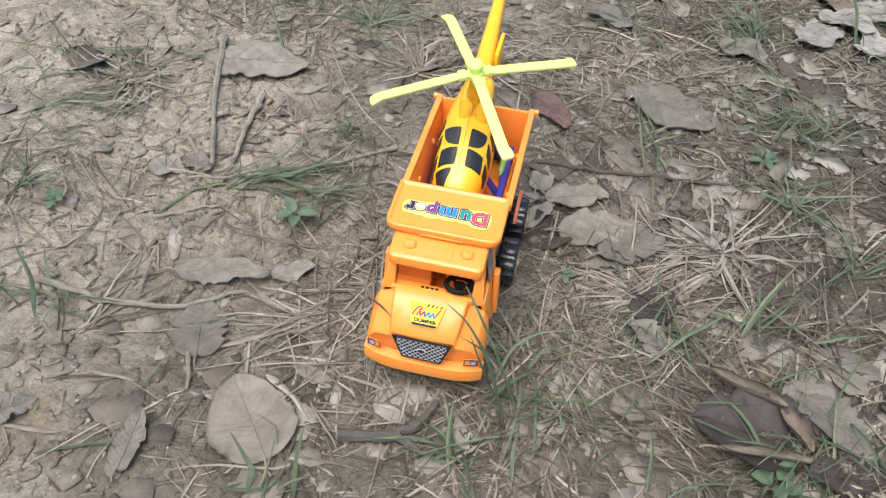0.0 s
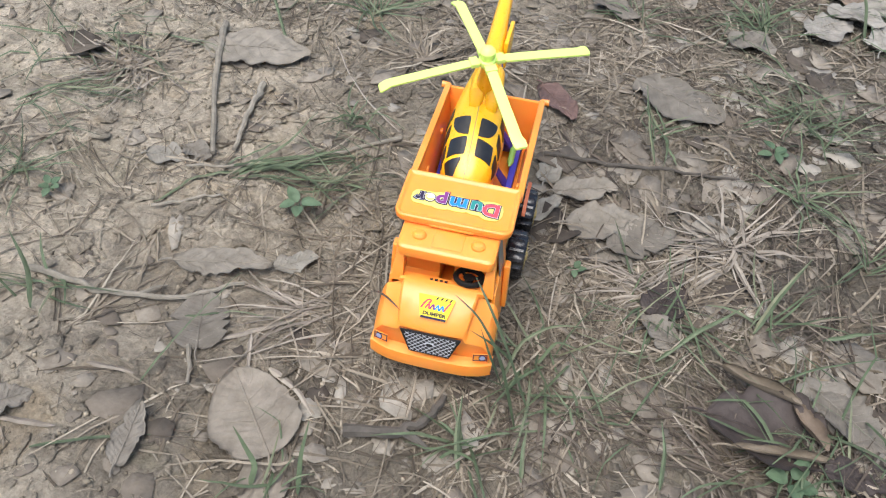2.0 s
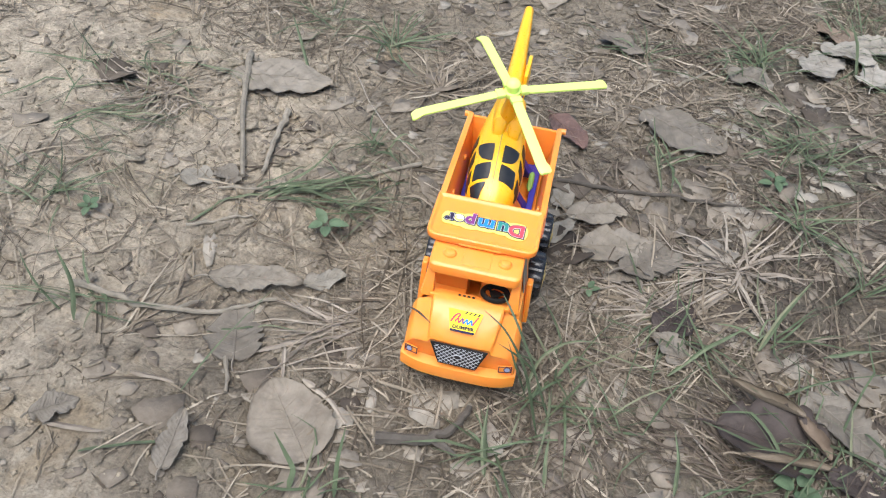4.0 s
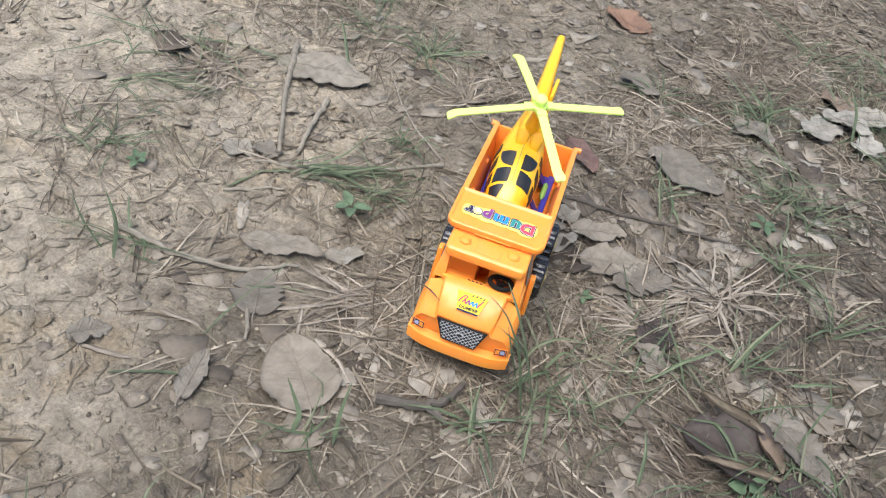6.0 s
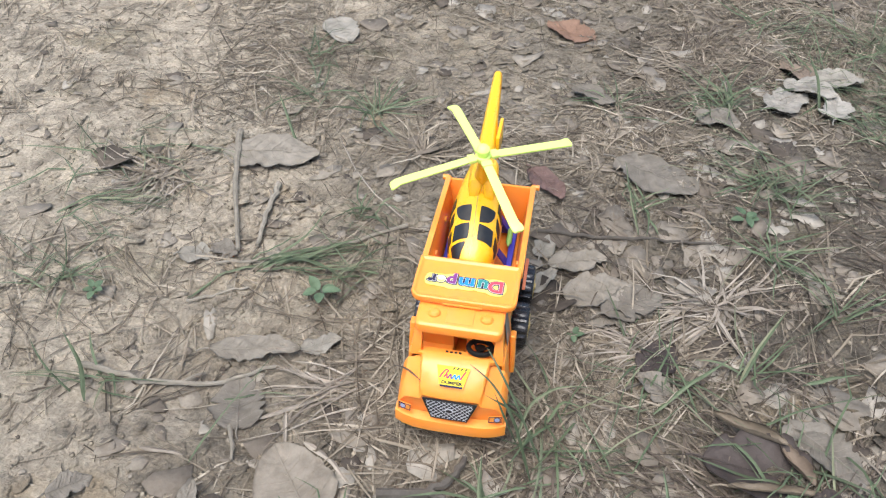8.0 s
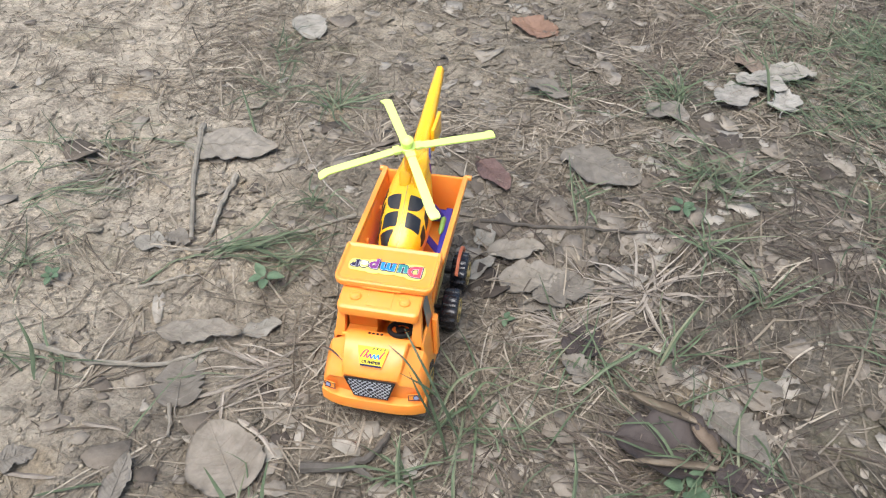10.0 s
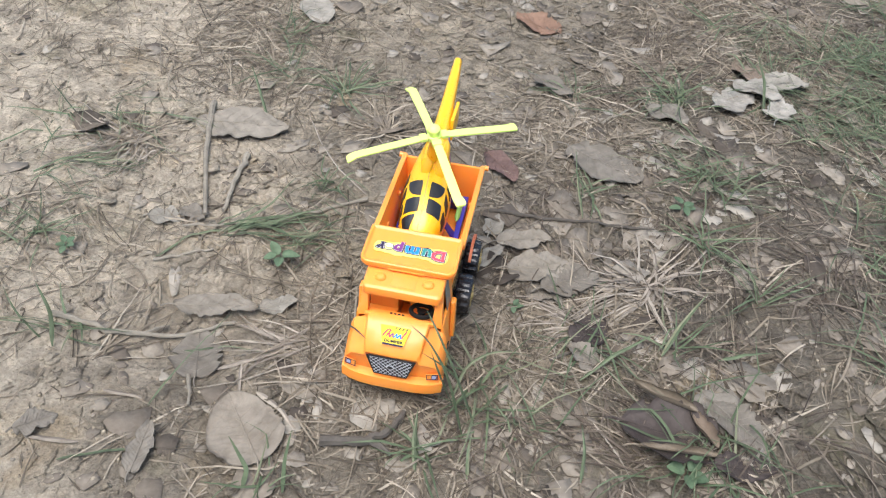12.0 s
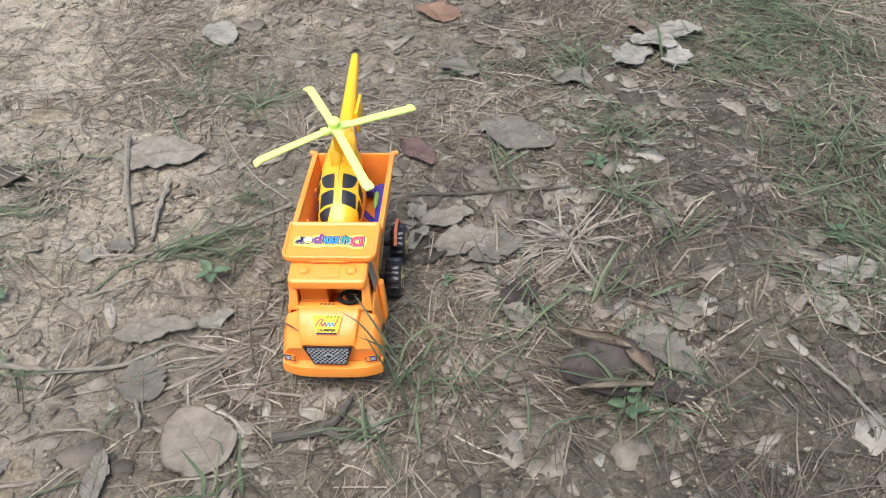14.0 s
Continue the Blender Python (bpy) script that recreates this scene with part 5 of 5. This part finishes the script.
for s in (-1, 1):
    for y in (0.004, 0.066):
        bm = bmesh.new()
        c = Vector((s * 0.0458, y, 0.114))
        loft(bm, [[c + Vector((-s * h, r_ * math.cos(a), r_ * math.sin(a))) for a in [2 * math.pi * k / 14 for k in range(14)]] for r_, h in ((0.0036, -0.001), (0.0036, 0.0012), (0.0026, 0.0018))])
        part("boss", bm, ORANGE, dump_bed)
    bm = bmesh.new()
    tube(bm, [(s * 0.050, 0.119, 0.135), (s * 0.0585, 0.119, 0.1355)], [0.0032, 0.0036], 10)
    part("hinge_pin", bm, ORANGE, dump_bed)
    bm = bmesh.new()
    hexa(bm, [(s * 0.0462, -0.050, 0.080), (s * 0.0470, -0.050, 0.080), (s * 0.0470, -0.010, 0.080), (s * 0.0462, -0.010, 0.080)],
         [(s * 0.0510, -0.040, 0.120), (s * 0.0518, -0.040, 0.120), (s * 0.0518, -0.010, 0.120), (s * 0.0510, -0.010, 0.120)], 0.0002, 1)
    part("side_sticker", bm, RIM, dump_bed, "worn dark side sticker")

# front shield plate with rounded front corners and a raised rim
bm = bmesh.new()
loft(bm, [[(px, py, 0.1498 + 0.035 * (py + 0.0985) + h) for px, py in plate_outline(0.0535, -0.1010, -0.0415, 0.0105, 0.003, off)]
          for off, h in ((0.0016, -0.0068), (0.0004, -0.0050), (0.0, -0.0010), (0.0004, 0.0010), (0.0016, 0.0020), (0.0028, 0.0020), (0.0040, 0.0010), (0.0050, 0.0002), (0.0064, 0.0))])
shield = part("front_shield", bm, ORANGE, truck, "sloping orange shield over the cab")
bm = bmesh.new()
box(bm, -0.020, 0.020, -0.1018, -0.0985, 0.1440, 0.1460, 0.0008)
part("hinge_bar", bm, ORANGE, shield)
tf = plane_frame((0, -0.0745, 0.1508), (-1, 0, 0), (0, -1, -0.02))
LOBES = ((-0.0300, 0.0008, 0.0108, 0.0112), (-0.0165, -0.0002, 0.0095, 0.0092), (0.0, 0.0, 0.0115, 0.0092), (0.0150, 0.0, 0.0095, 0.0102), (0.0262, 0.0, 0.0080, 0.0086), (0.0352, -0.0004, 0.0076, 0.0082))


def lobe_edge(u, side):
    """The sticker's edge at u: the outermost of the rounded lobes round its letters."""
    return max(side * v + hh * (1 - min(1, abs((u - c) / hw)) ** 3) ** 0.4 for c, v, hw, hh in LOBES if abs(u - c) <= hw) * side


bm = bmesh.new()
run = [-0.0407 + 0.0834 * k / 60 for k in range(61)]
extrude_poly(bm, [(u, lobe_edge(u, -1) - 0.0002) for u in run] + [(u, lobe_edge(u, 1) + 0.0002) for u in reversed(run)], tf @ Matrix.Translation((0, 0, 0.0002)), 0.0005)
sticker = part("sticker", bm, CREAM, shield, "yellow sticker with a coloured word")
for k, (ch, u, mt, size) in enumerate((("D", -0.0300, RED, 0.0225), ("u", -0.0165, TEAL, 0.0235), ("m", 0.0000, AZURE, 0.0230), ("p", 0.0155, PURPLE, 0.0215), ("e", 0.0262, CREAM, 0.0185), ("r", 0.0352, INK, 0.0195))):
    place = tf @ Matrix.Translation((u, 0.0, 0.0011)) @ Matrix.Diagonal((0.94, 0.90, 1, 1))
    for name, bold, high, material in (("letter_outline", 0.0023, 0.0, INK), ("letter_edge", 0.0012, 0.0002, WHITE), ("letter", 0.0009, 0.0004, mt)):
        part(name, letters(ch, size, bold, 0.00012, place @ Matrix.Translation((0, 0, high + 0.00002 * k))), material, sticker)

# chassis and wheels
bm = bmesh.new()
box(bm, -0.030, 0.030, -0.128, 0.105, 0.030, 0.050, 0.002)
box(bm, -0.022, 0.022, -0.06, 0.10, 0.050, 0.077, 0.002)
for y in (-0.116, -0.004, 0.062):
    tube(bm, [(-0.052, y, 0.0262), (0.052, y, 0.0262)], 0.004, 8)
part("chassis", bm, DARK, truck, "black plastic chassis")


def wheel(s, y, x_in, x_out, R=0.0262):
    n, bm = 60, bmesh.new()
    rings = []
    for u, r_ in ((0.0, 0.62), (0.04, 0.90), (0.14, 0.985), (0.5, 1.0), (0.86, 0.985), (0.96, 0.90), (1.0, 0.62)):
        rg = []
        for k in range(n):
            lug = 1.0 if (k % 4) < 2 or not 0.1 < u < 0.9 else 0.935
            a = 2 * math.pi * k / n
            rg.append((s * (x_in + (x_out - x_in) * u), y + R * r_ * lug * math.cos(a), 0.0262 + R * r_ * lug * math.sin(a)))
        rings.append(rg)
    loft(bm, rings)
    w = part("wheel", bm, RUBBER, truck, "black ridged plastic wheel")
    bm = bmesh.new()
    loft(bm, [[(s * xx, y + r_ * R * math.cos(a), 0.0262 + r_ * R * math.sin(a)) for a in [2 * math.pi * k / 24 for k in range(24)]] for xx, r_ in ((x_out - 0.002, 0.60), (x_out + 0.0006, 0.58), (x_out + 0.0006, 0.50), (x_out - 0.002, 0.44), (x_out - 0.002, 0.2), (x_out + 0.002, 0.16))])
    part("rim", bm, RIM, w, "dull yellow wheel rim")


for s in (-1, 1):
    wheel(s, -0.116, 0.036, 0.0545)
    wheel(s, -0.004, 0.046, 0.0670)
    wheel(s, 0.062, 0.046, 0.0670)
    bm = bmesh.new()
    rings = []
    for k in range(25):
        a = radians(20 + 125 * k / 24)
        R0, R1 = 0.0300, 0.0330 + (0.0007 if k % 2 else 0)
        rings.append([(s * 0.0535, 0.062 + R0 * math.cos(a), 0.0262 + R0 * math.sin(a)), (s * 0.0572, 0.062 + R0 * math.cos(a), 0.0262 + R0 * math.sin(a)), (s * 0.0572, 0.062 + R1 * math.cos(a), 0.0262 + R1 * math.sin(a)), (s * 0.0535, 0.062 + R1 * math.cos(a), 0.0262 + R1 * math.sin(a))])
    loft(bm, rings)
    part("mudguard", bm, PINK, truck, "faded red ribbed mudguard")

# ---- toy helicopter lying in the dump bed ----
heli = thing("toy_helicopter", "yellow plastic toy helicopter with lime rotor, riding in the dump bed", "toy helicopter", "", Matrix.Translation((0.0018, 0, 0)))
STATIONS = [(-0.0220, 0.1090, 0.003, 0.003), (-0.0195, 0.1092, 0.0125, 0.011), (-0.0120, 0.1105, 0.0205, 0.0190), (0.0040, 0.1140, 0.0268, 0.0260), (0.0280, 0.1190, 0.0295, 0.0310), (0.0480, 0.1240, 0.0302, 0.0340), (0.0680, 0.1300, 0.0280, 0.0340), (0.0900, 0.1380, 0.0235, 0.0300), (0.1150, 0.1470, 0.0172, 0.0240), (0.1450, 0.1550, 0.0115, 0.0180), (0.1850, 0.1625, 0.0098, 0.0135), (0.2200, 0.1680, 0.0086, 0.0115), (0.2600, 0.1735, 0.0074, 0.0096), (0.2960, 0.1790, 0.0058, 0.0074), (0.3030, 0.1800, 0.002, 0.003)]


def hull(y, ang, off=0.0):
    """A point of the hull: ang from straight up, positive towards +x."""
    for a, b in zip(STATIONS, STATIONS[1:]):
        if y <= b[0]:
            break
    f = min(1, max(0, (y - a[0]) / (b[0] - a[0])))
    z, w, h = (a[i] + (b[i] - a[i]) * f for i in (1, 2, 3))
    x0 = -0.008 - 0.036 * max(0, y - 0.01)
    c, s_ = math.cos(ang), math.sin(ang)
    k = 0.85
    return Vector((x0 + (w + off) * math.copysign(abs(s_) ** k, s_), y, z + (h + off) * math.copysign(abs(c) ** k, c)))


bm = bmesh.new()
loft(bm, [[hull(y, 2 * math.pi * k / 32) for k in range(32)] for y in [st[0] for st in STATIONS] + []])
fus = part("fuselage", bm, YELLOW, heli)
bm = bmesh.new()
loft(bm, [[hull(y, a, 0.0006) for a in (-0.06, -0.03, 0.03, 0.06)] + [hull(y, a, -0.002) for a in (0.06, -0.06)] for y in (-0.0185, -0.012, -0.004, 0.004, 0.01, 0.022, 0.04, 0.06, 0.08, 0.1, 0.125, 0.15)])
part("seam_ridge", bm, YELLOW, fus)
bm = bmesh.new()
loft(bm, [[hull(y, a, 0.0010) for a in (-0.006, 0.006)] + [hull(y, a, -0.001) for a in (0.006, -0.006)] for y in (-0.0180, -0.012, -0.004, 0.004, 0.01, 0.022, 0.04, 0.06)])
part("seam_line", bm, RIM, fus, "dark moulding seam")


def pane(y0, y1, inner, outer, shear=0.0, arc=False):
    """A printed window: inner and outer hold the angles at its front and rear edge."""
    bm = bmesh.new()
    nu, nv = 10, 8
    top = []
    for i in range(nu + 1):
        u = i / nu
        a0 = inner[0] + (inner[1] - inner[0]) * u
        a1 = outer[0] + (outer[1] - outer[0]) * u
        if arc:
            a1 = a0 + (outer[1] - a0) * (0.22 + 0.78 * math.sqrt(1 - (1 - u) ** 2))
        soft = 0.06 * (2 * abs(u - 0.5)) ** 6
        row = []
        for j in range(nv + 1):
            v = j / nv
            aa = a0 + (a1 - a0) * (0.5 + (v - 0.5) * (1 - soft))
            row.append(hull(y0 + (y1 - y0) * u - shear * v, radians(aa), 0.0007))
        top.append(row)
    loft(bm, top, closed=False)
    ext = bmesh.ops.extrude_face_region(bm, geom=bm.faces[:])
    ax = Vector((-0.005, (y0 + y1) / 2, 0.12))
    for v in ext["geom"]:
        if isinstance(v, bmesh.types.BMVert):
            v.co += (ax - v.co).normalized() * 0.0012
    part("window", bm, PANE, fus, "black printed window")


for s in (-1, 1):
    pane(0.0265, 0.0455, (s * 7, s * 7), (s * 20, s * 43), 0.0, True)
    pane(0.0060, 0.0240, (s * 8, s * 7), (s * 50, s * 44), 0.0015)
    pane(0.0280, 0.0410, (s * 52, s * 50), (s * 74, s * 70), 0.0080)
    pane(0.0060, 0.0200, (s * 58, s * 56), (s * 80, s * 80), 0.0060)
    pane(0.0480, 0.0620, (s * 50, s * 54), (s * 74, s * 70), 0.0060)
pane(-0.0140, 0.0025, (-30, -12), (-58, -58), 0.002)

# engine cowl and mast
bm = bmesh.new()
loft(bm, [[Vector((-0.006 - 0.068 * (y - 0.05) + w * math.sin(a), y, z + h * math.cos(a))) for a in [2 * math.pi * k / 20 for k in range(20)]] for y, z, w, h in ((0.060, 0.152, 0.004, 0.004), (0.064, 0.156, 0.012, 0.012), (0.075, 0.162, 0.016, 0.018), (0.095, 0.165, 0.016, 0.020), (0.115, 0.164, 0.013, 0.016), (0.135, 0.162, 0.008, 0.010), (0.150, 0.160, 0.003, 0.004))])
part("engine_cowl", bm, YELLOW, heli)
for s in (-1, 1):
    bm = bmesh.new()
    loft(bm, [[Vector((-0.006 + s * 0.0085 + w * math.sin(a), y, z + h * math.cos(a))) for a in [2 * math.pi * k / 14 for k in range(14)]] for y, z, w, h in ((0.0560, 0.1560, 0.001, 0.001), (0.0575, 0.1600, 0.0055, 0.006), (0.0640, 0.1680, 0.0080, 0.010), (0.0780, 0.1740, 0.0080, 0.011), (0.0950, 0.1760, 0.0060, 0.008), (0.110, 0.1740, 0.001, 0.002))])
    part("air_intake", bm, YELLOW, heli)
HUB = Vector((-0.0055, 0.0455, 0.2235))
bm = bmesh.new()
tube(bm, [(-0.0080, 0.080, 0.165), (-0.0075, 0.068, 0.185), (-0.0065, 0.056, 0.205), tuple(HUB)], [0.011, 0.0085, 0.0055, 0.004], 14)
part("mast", bm, YELLOW, heli)

# rotor
rotor_m = Matrix.Translation(HUB) @ Matrix.Rotation(D(-0.5), 4, "Y") @ Matrix.Rotation(D(7.6), 4, "X")
bm = bmesh.new()
loft(bm, [[rotor_m @ Vector((r_ * math.cos(a), r_ * math.sin(a), h)) for a in [2 * math.pi * k / 20 for k in range(20)]] for r_, h in ((0.0075, -0.004), (0.0085, -0.001), (0.0080, 0.002), (0.0062, 0.003), (0.0064, 0.006), (0.0076, 0.0085), (0.0074, 0.0115), (0.0055, 0.0142), (0.0028, 0.0155), (0.0008, 0.0158))])
hub = part("rotor_hub", bm, LIME, heli, "lime plastic rotor hub with round cap")
for k in range(4):
    a = D(27.6 + 90 * k)
    m = rotor_m @ Matrix.Rotation(a, 4, "Z")
    bm = bmesh.new()
    rings = []
    for u, w, z, sh in ((0.006, 0.0035, 0.0, 0), (0.015, 0.0036, 0.0, 0), (0.018, 0.0048, -0.0005, 0), (0.056, 0.0050, -0.0042, 0), (0.092, 0.0052, -0.0080, 0), (0.097, 0.0060, -0.0088, 0.0012), (0.1015, 0.0057, -0.0104, 0.002), (0.103, 0.004, -0.0112, 0.002)):
        rings.append([m @ Vector((u, -w + sh, z - 0.0012)), m @ Vector((u, w + sh, z - 0.0006)), m @ Vector((u, w + sh, z + 0.0012)), m @ Vector((u, 0, z + 0.0020)), m @ Vector((u, -w + sh, z + 0.0008))])
    loft(bm, rings)
    blade = part("rotor_blade", bm, LIME, hub, "lime green plastic rotor blade")
    bm = bmesh.new()
    q = [(0.0085, -0.0055), (0.0165, -0.0055), (0.0165, 0.0055), (0.0085, 0.0055)]
    hexa(bm, [m @ Vector((u, v, -0.002)) for u, v in q], [m @ Vector((u, v, 0.0026)) for u, v in q], 0.0008)
    part("blade_clip", bm, LIME, hub)

# tail: stabiliser, fin, printed stickers
bm = bmesh.new()
c = hull(0.190, 0)
for s in (-1, 1):
    q = [(c.x + s * 0.004, 0.176), (c.x + s * 0.0165, 0.180), (c.x + s * 0.0165, 0.199), (c.x + s * 0.004, 0.206)]
    L = 1.0 if s > 0 else 0.45
    q = [(c.x + (qx - c.x) * L, qy) for qx, qy in q]
    hexa(bm, [(qx, qy, 0.1575) for qx, qy in q], [(qx, qy, 0.1605) for qx, qy in q], 0.0008)
box(bm, c.x + 0.0112, c.x + 0.0160, 0.158, 0.206, 0.141, 0.173, 0.0020)
part("stabiliser", bm, YELLOW, heli)
for y0, y1, mt in ((0.118, 0.140, BLUE), (0.098, 0.110, PURPLE)):
    bm = bmesh.new()
    rows = [[hull(y0 + (y1 - y0) * i / 6, radians(62 + 24 * j / 3 * (1 - abs(i - 3) / 5)), 0.0006) for j in range(4)] for i in range(7)]
    loft(bm, rows, closed=False)
    ext = bmesh.ops.extrude_face_region(bm, geom=bm.faces[:])
    bmesh.ops.translate(bm, verts=[v for v in ext["geom"] if isinstance(v, bmesh.types.BMVert)], vec=(-0.001, 0, 0))
    part("tail_sticker", bm, mt, heli, "blue printed tail sticker")

# skids
for s in (-1, 1):
    x0 = -0.003 + s * 0.0365
    bm = bmesh.new()
    hexa(bm, [(x0 - 0.0028, 0.000, 0.0815), (x0 + 0.0028, 0.000, 0.0815), (x0 + 0.0042, 0.098, 0.0815), (x0 - 0.0042, 0.098, 0.0815)],
         [(x0 - 0.0028, -0.002, 0.0880), (x0 + 0.0028, -0.002, 0.0880), (x0 + 0.0042, 0.099, 0.1000), (x0 - 0.0042, 0.099, 0.1000)], 0.0008)
    box(bm, min(x0, x0 - s * 0.020), max(x0, x0 - s * 0.020), 0.086, 0.100, 0.0860, 0.0960, 0.0010)
    skid = part("skid", bm, BLUE, heli, "blue plastic landing skid")
    for y in (0.030, 0.084):
        bm = bmesh.new()
        hexa(bm, [(x0 - 0.0015, y - 0.006, 0.085), (x0 + 0.0015, y - 0.006, 0.085), (x0 + 0.0015, y + 0.006, 0.085), (x0 - 0.0015, y + 0.006, 0.085)],
             [(x0 - s * 0.018 - 0.0015, y - 0.005, 0.112), (x0 - s * 0.018 + 0.0015, y - 0.005, 0.112), (x0 - s * 0.018 + 0.0015, y + 0.005, 0.112), (x0 - s * 0.018 - 0.0015, y + 0.005, 0.112)], 0.0006)
        part("strut", bm, BLUE, skid)
    bm = bmesh.new()
    tube(bm, [(x0 - s * 0.004, 0.052, 0.096), (x0 - s * 0.004, 0.058, 0.097), (x0 - s * 0.004, 0.078, 0.099), (x0 - s * 0.004, 0.082, 0.099)], [0.001, 0.0034, 0.0034, 0.001], 10)
    part("side_pod", bm, GREEN_PRINT, heli, "small green side pod")
